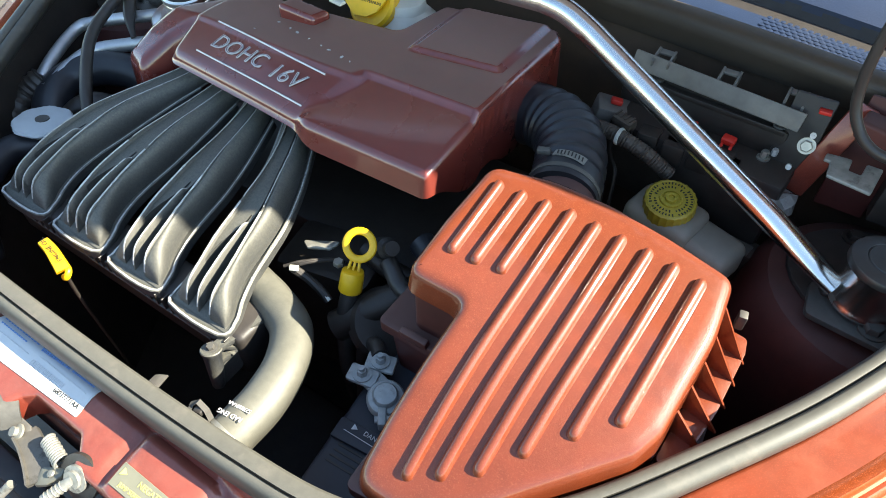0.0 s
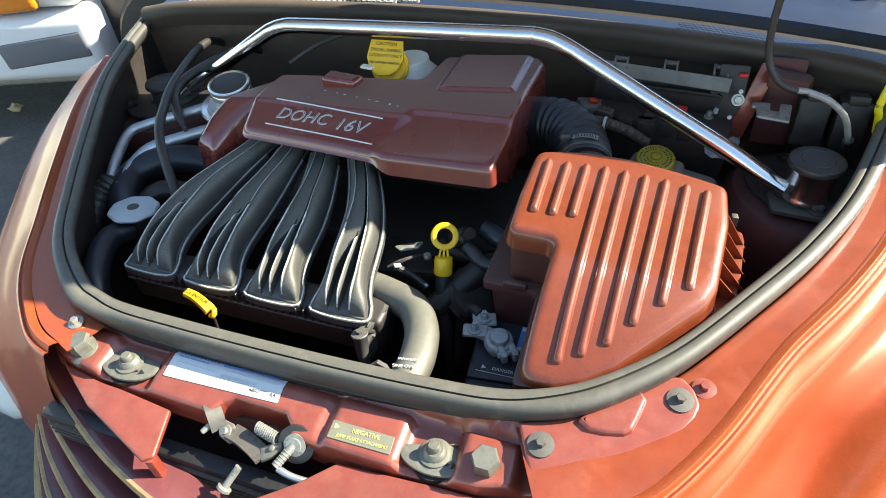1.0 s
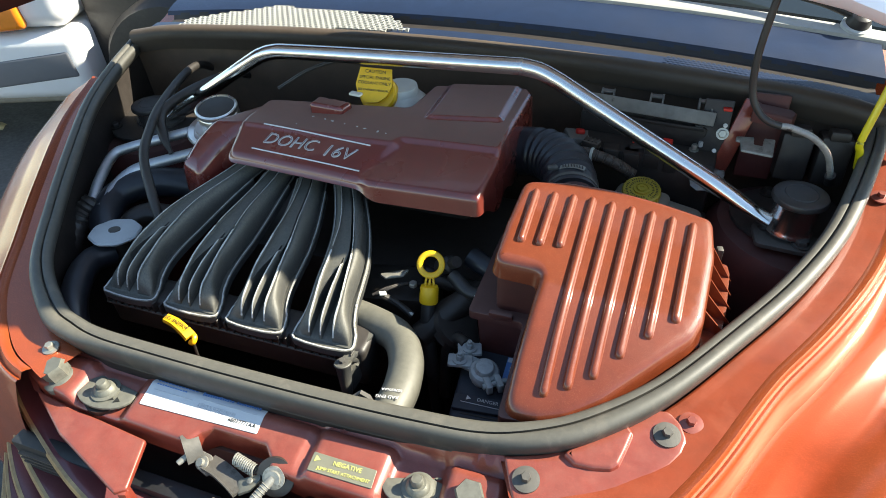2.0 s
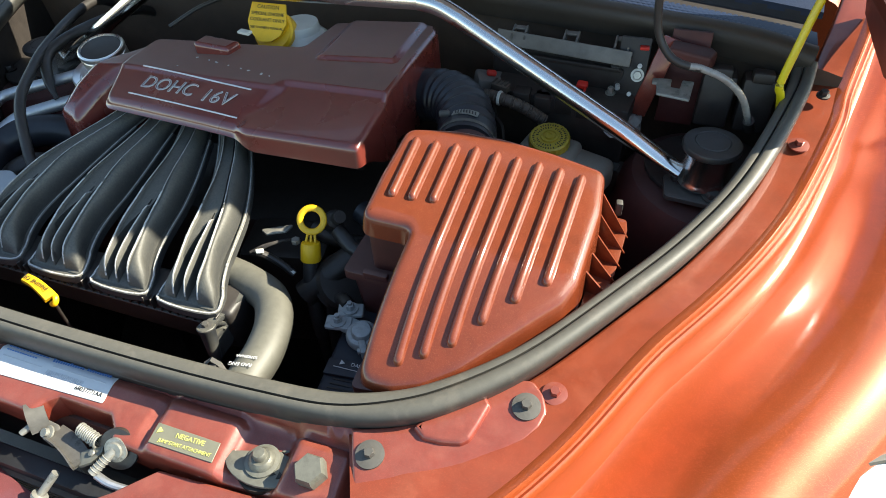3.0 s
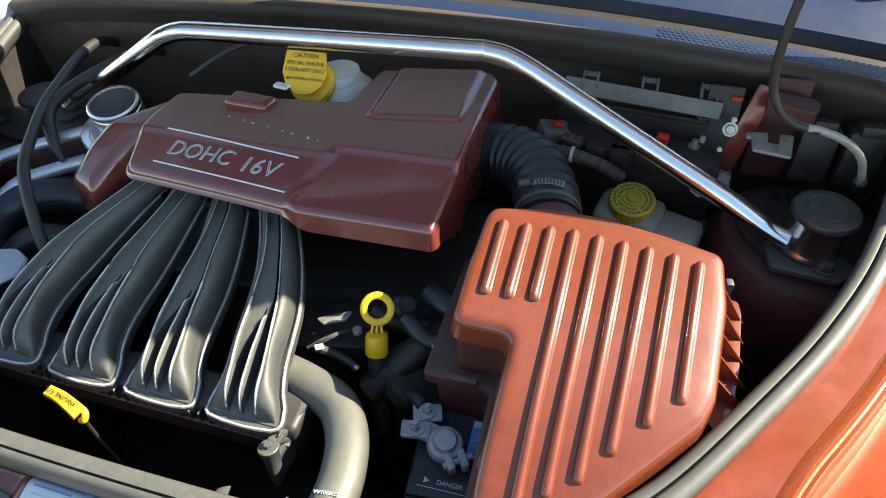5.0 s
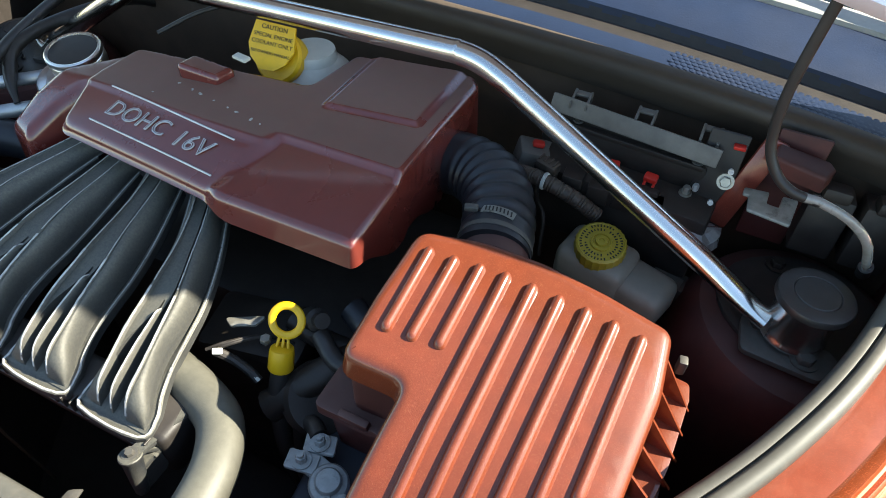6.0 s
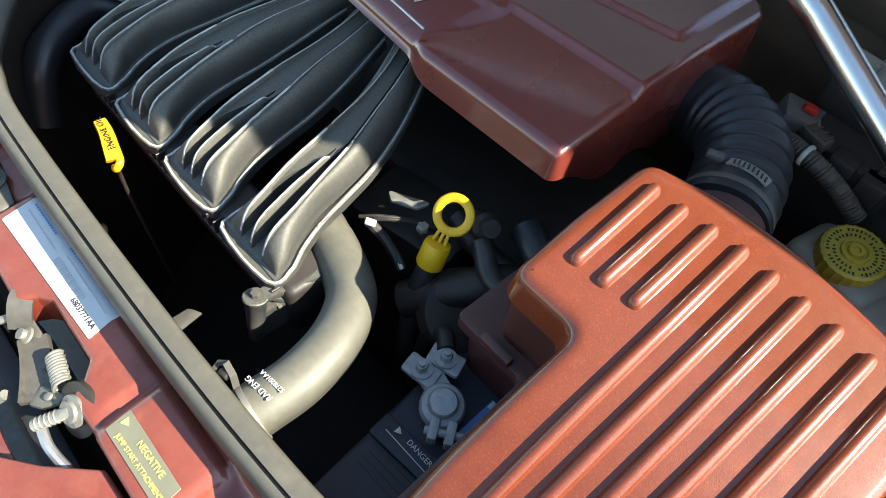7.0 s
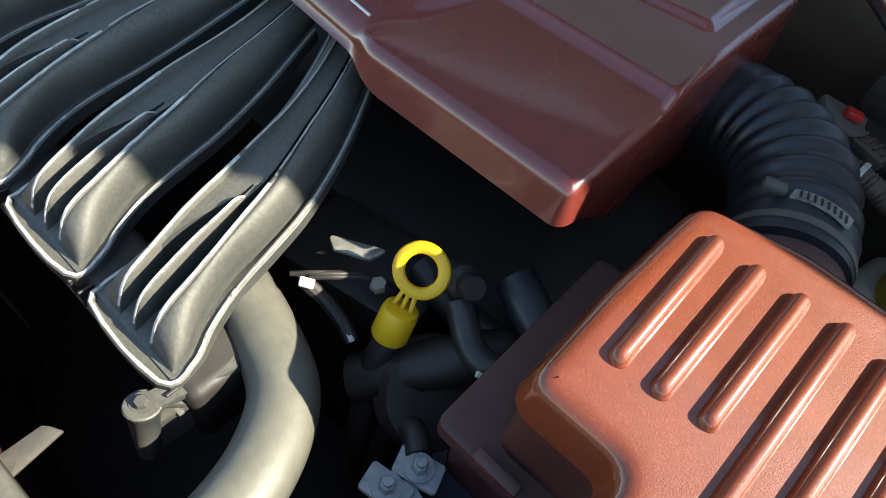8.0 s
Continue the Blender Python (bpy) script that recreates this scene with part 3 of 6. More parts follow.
part("firewall", block((0, 0.185, 0.58), (1.40, 0.03, 0.64), bevel=0.004), FIREWALL, car, "dark grimy firewall behind the engine")
part("bay_floor", block((0, -0.20, 0.30), (1.30, 0.78, 0.02), bevel=0.003), GRIME, car)

seal_sec = [(0.0085, -0.008), (0.0105, 0.0), (0.0098, 0.006), (0.007, 0.0105), (0.001, 0.0125), (-0.005, 0.012), (-0.0078, 0.0098), (-0.0084, 0.0045), (-0.0096, 0.0045), (-0.0104, 0.0092), (-0.013, 0.0098), (-0.0185, 0.0082), (-0.0225, 0.004), (-0.0235, -0.002), (-0.018, -0.012), (-0.008, -0.022), (0.004, -0.022)]
FRONT_SEC = [(0.0015, -0.020), (0.0035, -0.012), (0.0032, -0.004), (0.0020, 0.003), (0.0000, 0.0072), (-0.0030, 0.0096), (-0.0056, 0.0098), (-0.0062, 0.0045), (-0.0074, 0.0045), (-0.0082, 0.0098), (-0.012, 0.0104), (-0.0185, 0.0100), (-0.0220, 0.0085), (-0.0230, 0.004), (-0.018, -0.008), (-0.008, -0.022), (0.002, -0.022)]


def seal_section(t):
    """Broad along the wings, flatter along the front, slim on the far side."""
    k = smoothstep(0.29, 0.38, t) * (1 - smoothstep(0.62, 0.70, t))
    slim = 1 - 0.22 * smoothstep(0.70, 0.80, t) - 0.18 * (1 - smoothstep(0.20, 0.30, t))
    return [(-(a[0] * (1 - k) + b[0] * k) * slim, (a[1] * (1 - k) + b[1] * k) * 0.9) for a, b in zip(seal_sec, FRONT_SEC)]


part("weatherstrip", sweep(U_LINE, seal_section), SEAL, car, "grey rubber weatherstrip round the opening", smooth=60)
part("weatherstrip", sweep(smooth_line(REAR, 10), [(0.016, -0.010), (0.018, 0.002), (0.012, 0.010), (0.002, 0.012), (-0.008, 0.010), (-0.016, 0.003), (-0.018, -0.006), (-0.012, -0.03), (0.012, -0.03)]), REAR_RUBBER, car, smooth=60)

# cowl: plastic panel between the seal and the windscreen
def cowl_patch(x0, x1, rows, material, name, label="", n=30):
    bm = bmesh.new()
    grid = []
    for i in range(n + 1):
        x = x0 + (x1 - x0) * i / n
        bow = -0.045 * (abs(x) / 0.65) ** 2
        grid.append([bm.verts.new((x, y + bow, z - 0.02 * (abs(x) / 0.65) ** 2)) for y, z in rows])
    for a, b in zip(grid, grid[1:]):
        for j in range(len(rows) - 1):
            bm.faces.new((a[j], a[j + 1], b[j + 1], b[j]))
    return part(name, bm, material, car, label)


cowl_patch(-0.645, 0.655, [(0.168, 0.94), (0.170, 1.004), (0.176, 1.010), (0.190, 1.0145), (0.222, 1.017), (0.2245, 1.013)], COWL, "cowl_panel", "blue-black plastic cowl panel")
cowl_patch(-0.645, 0.655, [(0.2235, 1.014), (0.227, 1.004), (0.248, 1.002), (0.270, 1.006), (0.276, 1.018)], BLACK, "cowl_groove", "dark groove across the cowl")
cowl_patch(-0.66, 0.665, [(0.274, 1.014), (0.278, 1.022), (0.30, 1.030), (0.335, 1.037), (0.366, 1.041), (0.368, 1.036)], COWL, "cowl_panel", "smooth blue-black cowl panel")
cowl_patch(-0.68, 0.69, [(0.366, 1.034), (0.369, 1.046), (0.375, 1.049), (0.396, 1.052), (0.404, 1.048), (0.406, 1.02)], MESH, "screen_ledge", "pale ledge under the windscreen")
cowl_patch(-0.74, 0.74, [(0.404, 1.03), (0.412, 1.052), (0.62, 1.19), (0.95, 1.42)], glass, "windscreen", "dark windscreen")
wiper = part("wiper_arm", pipe([(0.622, 0.352, 1.052), (0.55, 0.372, 1.068), (0.40, 0.405, 1.082), (0.10, 0.440, 1.098), (-0.10, 0.452, 1.104)], 0.006, 10, size=lambda t: 1.3 - 0.6 * t), BLACK, car, "black wiper arm")
part("pivot_cap", lathe([(0.019, 0.0), (0.019, 0.008), (0.015, 0.018), (0.007, 0.023), (0.0, 0.024)], (0.628, 0.350, 1.036), (0.15, -0.3, 1), 24), BLACK, wiper, "round black wiper pivot cap")
part("pivot_ring", lathe([(0.023, -0.006), (0.023, 0.002), (0.019, 0.004), (0.019, -0.006)], (0.628, 0.350, 1.036), (0.15, -0.3, 1), 24), PALE_CAP, wiper)


def loft(rows, section, n=28):
    """A smooth closed skin through stations (y, half width, low, high) with rounded shoulders."""
    bm = bmesh.new()
    rings = []
    for y, w, lo, hi in rows:
        ring_ = []
        for k in range(n):
            a = 2 * math.pi * k / n
            c, s_ = math.cos(a), math.sin(a)
            e = section
            ring_.append(bm.verts.new((w * math.copysign(abs(c) ** e, c), y, (lo + hi) / 2 + (hi - lo) / 2 * math.copysign(abs(s_) ** e, s_))))
        rings.append(ring_)
    for a, b in zip(rings, rings[1:]):
        for k in range(n):
            bm.faces.new((a[k], a[(k + 1) % n], b[(k + 1) % n], b[k]))
    bm.faces.new(rings[0]), bm.faces.new(rings[-1][::-1])
    return bm


part("body_side", loft([(0.45, 0.80, 0.28, 0.99), (0.9, 0.83, 0.25, 1.00), (2.2, 0.84, 0.25, 1.02), (3.0, 0.80, 0.27, 1.02), (3.35, 0.70, 0.34, 0.92)], 0.42), PAINT, car, "orange-red body behind the cowl")
part("cabin_glass", loft([(0.80, 0.70, 0.98, 1.28), (1.1, 0.70, 0.98, 1.46), (1.6, 0.68, 0.98, 1.53), (2.7, 0.66, 0.98, 1.50), (3.15, 0.60, 0.98, 1.25)], 0.5), glass, car, "dark cabin windows")
part("roof", loft([(1.0, 0.60, 1.40, 1.47), (1.5, 0.63, 1.48, 1.56), (2.6, 0.62, 1.46, 1.55), (2.95, 0.56, 1.36, 1.43)], 0.5), PAINT, car, "orange-red roof")

# pale air-intake mesh of diagonal strips in the cowl
bm = bmesh.new()
mesh_c = [(-0.56, 0.115), (-0.40, 0.150), (-0.09, 0.178), (-0.15, 0.235), (-0.40, 0.250), (-0.56, 0.175)]
def in_poly(x, y, poly):
    c = False
    for i in range(len(poly)):
        (x0, y0), (x1, y1) = poly[i - 1], poly[i]
        if (y0 > y) != (y1 > y) and x < (x1 - x0) * (y - y0) / (y1 - y0) + x0:
            c = not c
    return c
pitch, w = 0.0115, 0.0042
for i in range(60):
    for j in range(18):
        x, y = -0.58 + pitch * (i + 0.5 * (j % 2)), 0.11 + pitch * 0.8 * j
        if not in_poly(x, y, mesh_c):
            continue
        z = 1.028 + 0.06 * (y - 0.17) - 0.02 * (abs(x) / 0.65) ** 2
        outer = [bm.verts.new((x + 0.0064 * math.cos(math.pi * q / 3 + math.pi / 6), y + 0.0060 * math.sin(math.pi * q / 3 + math.pi / 6), z)) for q in range(6)]
        inner = [bm.verts.new((x + w * math.cos(math.pi * q / 3 + math.pi / 6), y + w * math.sin(math.pi * q / 3 + math.pi / 6), z)) for q in range(6)]
        deep = [bm.verts.new((v.co.x, v.co.y, z - 0.004)) for v in inner]
        for q in range(6):
            r = (q + 1) % 6
            bm.faces.new((outer[q], outer[r], inner[r], inner[q]))
            bm.faces.new((inner[q], inner[r], deep[r], deep[q]))
part("intake_mesh", bm, MESH, car, "pale mesh of the cowl air intake", smooth=20)

# honeycomb relief on the cowl's smooth panel
bm = bmesh.new()
for i in range(36):
    for j in range(6):
        x, y = 0.345 + 0.0078 * (i + 0.5 * (j % 2)), 0.190 + 0.0068 * j
        y -= 0.045 * (abs(x) / 0.65) ** 2
        z = 1.0165 + 0.04 * (y - 0.19) - 0.02 * (abs(x) / 0.65) ** 2
        low = [bm.verts.new((x + 0.0034 * math.cos(math.pi * q / 3 + math.pi / 6), y + 0.0034 * math.sin(math.pi * q / 3 + math.pi / 6), z)) for q in range(6)]
        top = [bm.verts.new((v.co.x * 0.3 + x * 0.7, v.co.y * 0.3 + y * 0.7, z + 0.0004)) for v in low]
        for q in range(6):
            r = (q + 1) % 6
            bm.faces.new((low[q], low[r], top[r], top[q]))
        bm.faces.new(top)
part("honeycomb_relief", bm, COWL, car, "fine honeycomb relief in the cowl")

# open bonnet above the bay
hood = thing("bonnet", "bonnet raised open with a pale reflector added below", "bonnet", (0, 0.2, 1.1))
LIP = [(0.717, 0.243, 1.0), (0.712, 0.09, 1.01), (0.7, -0.015, 1.045), (0.703, 0.055, 1.15), (0.704, 0.091, 1.353), (0.695, 0.05, 1.475), (0.681, 0.02, 1.591), (0.67, 0.006, 1.716), (0.638, 0.025, 1.871), (0.531, 0.067, 1.994)]


def hood_bm(pad=False):
    """The bonnet's underside, or the pale reflector added on its rear half."""
    bm = bmesh.new()
    rows = []
    for i, p in enumerate(smooth_line(LIP, 4)):
        if pad and not 1.005 < p.z < 1.33:
            continue
        crown = 0.17 * (1 - (i / 36) ** 3) + 0.01
        row = []
        for k in range(17):
            s = math.sin(math.pi / 2 * (k / 8 - 1)) * (0.9 if pad else 1.0)
            row.append(bm.verts.new((p.x * s, p.y - (0.022 if pad else 0) - 0.14 * max(0, -s), p.z + crown * (1 - abs(s) ** 4) ** 0.5 + (0.10 * -s * (1 - i / 36) if s < 0 else 0))))
        rows.append(row)
    for r, q in zip(rows, rows[1:]):
        for j in range(16):
            bm.faces.new((r[j], r[j + 1], q[j + 1], q[j]))
    return bm


part("skin", hood_bm(), DARK_PAINT, hood, "red underside with shade in its colour").modifiers.new("thick", "SOLIDIFY").thickness = 0.012
# Added reflector: fills the bay and gives the engine cover its pale sheen.
part("reflector_pad", hood_bm(True), REFLECTOR, hood, "added pale reflector under the bonnet").modifiers.new("thick", "SOLIDIFY").thickness = 0.010

# ---------------------------------------------------------------- air filter box
lid_thing = thing("air_filter_box", "faded maroon plastic air filter box with raised ribs", "air filter", (0.33, -0.3, 0.62))
LID_OUT = [(0.204, -0.168), (0.262, -0.152), (0.318, -0.148), (0.376, -0.152), (0.436, -0.160), (0.442, -0.215), (0.437, -0.305), (0.428, -0.330), (0.392, -0.370), (0.350, -0.415), (0.318, -0.440), (0.290, -0.449), (0.254, -0.449), (0.254, -0.400), (0.257, -0.297), (0.200, -0.300), (0.200, -0.24)]
RIBS = [(0.224, -0.188, 0.224, -0.264), (0.247, -0.186, 0.246, -0.262), (0.270, -0.183, 0.269, -0.258), (0.293, -0.180, 0.290, -0.424), (0.317, -0.180, 0.312, -0.412), (0.341, -0.180, 0.335, -0.396),
        (0.365, -0.180, 0.357, -0.370), (0.389, -0.181, 0.382, -0.342), (0.413, -0.183, 0.407, -0.316)]


def lid_top(x, y):
    z = 0.983 + 0.21 * (y + 0.191) - 0.093 * (x - 0.226) - 1.6 * max(0, -0.30 - y) ** 2 - 0.5 * max(0, x - 0.40) ** 2
    return z


def lid_skirt(x, y):
    """How far the lid's side hangs down: short round the notch, deep along the front and the outer side."""
    k = smoothstep(0.262, 0.300, x)
    return 0.026 * (1 - k) + (lid_top(x, y) - 0.868) * k


lid = part("lid", shell(LID_OUT, lid_top, 0.010, depth=lid_skirt, step=0.005, grid=(0.006, 0.006), corner=[0.02, 0.1, 0.1, 0.1, 0.014, 0.1, 0.03, 0.03, 0.05, 0.05, 0.03, 0.02, 0.018, 0.1, 0.012, 0.012, 0.1], draft=0.003), LID, lid_thing, smooth=50)
for x0, y0, x1, y1 in RIBS:
    r, length = 0.0048, math.hypot(x1 - x0, y1 - y0)
    bm = bmesh.new()
    rows = []
    n = 40
    for i in range(n + 1):
        u = -r + (length + 2 * r) * (0.5 - 0.5 * math.cos(math.pi * i / n))
        end = max(0.0, -u, u - length) / r
        k = math.sqrt(max(0, 1 - end * end))
        row = []
        for j in range(17):
            a = math.pi * j / 16
            side, high = math.cos(a), math.sin(a) ** 0.9
            foot = 1.0 + 0.14 * (1 - high) ** 3
            x = x0 + (x1 - x0) * u / length + side * r * foot * max(k, 0.02)
            y = y0 + (y1 - y0) * u / length
            row.append(bm.verts.new((x, y, lid_top(x, y) - 0.0006 + 0.0064 * high * k)))
        rows.append(row)
    for a, b in zip(rows, rows[1:]):
        for j in range(16):
            bm.faces.new((a[j], a[j + 1], b[j + 1], b[j]))
    part("rib", bm, LID, lid, smooth=180)
part("collar", shell(offset([Vector(p) for p in LID_OUT[::-1]], 0.003), lambda x, y: lid_top(x, y) - 0.016, 0.002, bottom=0.868, step=0.008, corner=0.012), BOX, lid_thing, "dark maroon box wall under the lid")
BASE_OUT = [(0.176, -0.150), (0.455, -0.140), (0.462, -0.27), (0.440, -0.335), (0.39, -0.385), (0.33, -0.436), (0.25, -0.445), (0.246, -0.306), (0.178, -0.306)]
part("body", shell(BASE_OUT, lambda x, y: 0.868, 0.004, bottom=0.62, step=0.01, corner=0.012, draft=-0.02), BOX, lid_thing, "dark maroon lower half")
part("flange", plate([(0.172, -0.146), (0.462, -0.136), (0.468, -0.262), (0.446, -0.300), (0.40, -0.385), (0.332, -0.442), (0.248, -0.452), (0.242, -0.312), (0.172, -0.312)], 0.880, 0.012, 0.008), BOX, lid_thing)
for k in range(5):
    y = -0.165 - 0.026 * k
    bm = bmesh.new()
    for dy in (-0.0012, 0.0012):
        for p in ((0.434, y + dy, 0.945 - 0.0052 * k), (0.473, y - 0.008 + dy, 0.888), (0.434, y + dy, 0.882)):
            bm.verts.new(p)
    v = list(bm.verts)
    bm.faces.new(v[:3]), bm.faces.new(v[5:2:-1])
    for a in range(3):
        b = (a + 1) % 3
        bm.faces.new((v[a], v[b], v[b + 3], v[a + 3]))
    part("stiffening_fin", bm, LID, lid_thing)
part("side_ledge", plate([(0.448, -0.146), (0.468, -0.148), (0.471, -0.165), (0.468, -0.235), (0.460, -0.292), (0.452, -0.312), (0.440, -0.300)], 0.893, 0.010, 0.006, tilt=lambda x, y: 0.893 + 0.02 * (y + 0.15)), LID, lid_thing, "maroon outer ledge")
part("clip", block((0.456, -0.137, 0.900), (0.008, 0.010, 0.018), (0, 0, 10), 0.0015), DULL, lid_thing, "steel spring clip")
part("latch", block((0.214, -0.310, 0.882), (0.03, 0.008, 0.012), (10, 0, 0), 0.002), BOX, lid_thing)

# ---------------------------------------------------------------- engine cover
cover = thing("engine_cover", "dark maroon plastic engine cover with silver lettering", "engine cover", (-0.05, -0.1, 0.93))
COVER_OUT = [(-0.246, -0.178), (-0.024, -0.196), (-0.006, -0.202), (0.153, -0.202), (0.158, -0.130), (0.159, -0.03), (0.162, 0.06), (0.148, 0.078), (0.0, 0.060), (-0.012, -0.022), (-0.252, -0.040), (-0.256, -0.10)]


def cover_top(x, y):
    flat = 0.991 + 0.030 * x
    fx = 0.018 * smoothstep(-0.30, -0.05, x)
    crease = -0.122 - fx * 0.5
    band = flat - 0.003 * smoothstep(crease + 0.003, crease - 0.004, y) - 0.40 * max(0, crease - y)
    face = flat - 0.0065 * smoothstep(-0.1140, -0.1185, y) - 0.235 * max(0, -0.1185 - y) - 0.8 * max(0, -0.180 - y) ** 2
    k = smoothstep(-0.012, 0.006, x - 0.42 * (y + 0.16))
    z = band * (1 - k) + face * k
    lean = 0.11 * (x - 0.085)
    pad = smoothstep(0.024, 0.032, x) * smoothstep(-0.0505 + lean, -0.0445 + lean, y) * (1 - smoothstep(0.133, 0.141, x))
    z += 0.0046 * pad
    return z - 0.5 * max(0, -0.2 - x) ** 2


def cover_depth(x, y):
    return 0.009 + 0.016 * smoothstep(-0.03, 0.01, x) + 0.014 * smoothstep(-0.10, -0.06, y) + 0.050 * smoothstep(0.13, 0.160, x) * smoothstep(-0.205, -0.13, y) + 0.01 * smoothstep(-0.1, 0, y)


part("shell", shell(COVER_OUT, cover_top, 0.0072, depth=cover_depth, step=0.004, grid=(0.0035, 0.0026), corner=[0.016, 0.03, 0.03, 0.006, 0.1, 0.1, 0.02, 0.014, 0.012, 0.012, 0.014, 0.03], draft=0.004, rings=5), COVER, cover, smooth=50)
LOBE = [(-0.338, -0.184), (-0.298, -0.196), (-0.280, -0.152), (-0.262, -0.128), (-0.230, -0.122), (-0.236, -0.05), (-0.262, -0.048), (-0.312, -0.095), (-0.334, -0.14)]
part("end_lobe", shell(LOBE, lambda x, y: 0.976 - 0.50 * max(0, -0.112 - y) - 0.12 * max(0, -0.26 - x), 0.013, depth=0.045, step=0.005, corner=0.011, draft=0.003), COVER, cover, smooth=50)
part("rear_nub", shell([(-0.158, -0.075), (-0.104, -0.070), (-0.098, -0.042), (-0.154, -0.046)], lambda x, y: 1.0005 - 0.1 * (x + 0.13), 0.006, depth=0.018, step=0.004, corner=0.006), COVER, cover, smooth=50)
# lettering lies on the sloping band
slope = Vector((0, 1, 0.40)).normalized()
across = Vector((0.999, -0.075, 0.028)).normalized()
turn = frame_from(across, across.cross(slope))
def on_cover(x, y, lift=0.0012):
    return Vector((x, y, cover_top(x, y) + lift))
words("DOHC", 0.0285, WHITE_INK, cover, on_cover(-0.153, -0.1485), turn, shear=0.24, label="silver raised lettering", squeeze=1.06)
words("16V", 0.0285, WHITE_INK, cover, on_cover(-0.071, -0.157), turn, shear=0.24, squeeze=1.12)
for text, x, y, k in (("DOHC", -0.153, -0.1485, 1.06), ("16V", -0.071, -0.157, 1.12)):
    words(text, 0.0285, DARK_INK, cover, on_cover(x, y, 0.0016), turn, name="letter_core", shear=0.24, label="dark core of the letters", squeeze=k, thin=-0.00105)
part("pale_clip", block((-0.098, -0.030, 1.004), (0.020, 0.010, 0.004), (0, 0, -8), 0.001), WHITE_PLASTIC, cover, "small white clip")
for (x0, y0), (x1, y1) in (((-0.210, -0.1225), (-0.026, -0.1385)), ((-0.210, -0.164), (-0.026, -0.1805))):
    pts = [on_cover(x0 + (x1 - x0) * i / 12, y0 + (y1 - y0) * i / 12, 0.0004) for i in range(13)]
    part("stripe", sweep(pts, ring(0.0011, 6)), WHITE_INK, cover)

# flakes of bird lime on the flat top, behind the lettering
for k in range(9):
    x, y = -0.16 + 0.155 * (k * 0.618 % 1), -0.112 + 0.030 * (k * 0.381 % 1)
    r = 0.0011 + 0.0016 * (k * 0.27 % 1)
    part("pale_fleck", lathe([(r, 0), (r * 0.8, 0.0004), (0, 0.0005)], on_cover(x, y, 0.0002), (0.0, 0.0, 1), 7, wave=lambda a: 1 + 0.35 * math.cos(a * 2 + k)), WORN, cover)
# ---------------------------------------------------------------- intake manifold
manifold = thing("intake_manifold", "dusty black plastic intake manifold with four runners", "intake manifold", (-0.13, -0.3, 0.8))
PATHS = [(-0.237, -0.285), (-0.180, -0.184), (-0.124, -0.0865), (-0.064, 0.0115)]


def along_run(*stops):
    """A value that glides through (t, value) stops along a runner."""
    ts, vs = zip(*stops)
    def value(t):
        i = max(0, min(len(ts) - 2, sum(1 for q in ts if q <= t) - 1))
        k = min(1, max(0, (t - ts[i]) / (ts[i + 1] - ts[i])))
        d0 = (vs[i + 1] - vs[max(0, i - 1)]) / (ts[i + 1] - ts[max(0, i - 1)])
        d1 = (vs[min(len(vs) - 1, i + 2)] - vs[i]) / (ts[min(len(ts) - 1, i + 2)] - ts[i])
        w = ts[i + 1] - ts[i]
        return (vs[i] * (1 + 2 * k) * (1 - k) ** 2 + d0 * w * k * (1 - k) ** 2 + vs[i + 1] * k * k * (3 - 2 * k) + d1 * w * k * k * (k - 1))
    return value


SEAM_L = along_run((0, -0.024), (0.12, -0.025), (0.36, -0.028), (0.52, -0.033), (0.70, -0.0385), (0.85, -0.040), (0.94, -0.043), (1, -0.0435))
FIN_L = along_run((0, -0.013), (0.12, -0.0135), (0.40, -0.0145), (0.58, -0.0195), (0.74, -0.0245), (0.90, -0.0225), (1, -0.0212))
FIN_M = along_run((0, 0.000), (0.55, 0.0015), (0.68, -0.0028), (0.80, -0.0062), (1, -0.0055))
FIN_R = along_run((0, 0.0045), (0.12, 0.0050), (0.35, 0.0065), (0.55, 0.0100), (0.70, 0.0092), (0.85, 0.0105), (1, 0.0122))
SEAM_R = along_run((0, 0.0235), (0.15, 0.0245), (0.35, 0.0270), (0.52, 0.0275), (0.64, 0.0255), (0.76, 0.0240), (0.86, 0.0285), (0.93, 0.0365), (1, 0.0385))


def runner_mid(k, t):
    """Middle of runner k in plan and its flange height at t (0 at the cover, 1 at the front)."""
    x0, x1 = PATHS[k]
    return x0 + (x1 - x0) * (1 - (1 - t) ** 2), -0.150 - 0.245 * t, 0.910 - 0.053 * t


def crown(t):
    """Height of the runner over its flange, rounded down at the front."""
    h = 0.019 + 0.015 * smoothstep(0.0, 0.52, t) - 0.013 * max(0, (t - 0.50) / 0.485) ** 1.5
    return h * math.sqrt(max(0, 1 - max(0, (t - 0.87) / 0.115) ** 3.0)) if t < 0.985 else 0.0


def seam_lift(t):
    return 0.009 * (1 - smoothstep(0.60, 0.92, t))


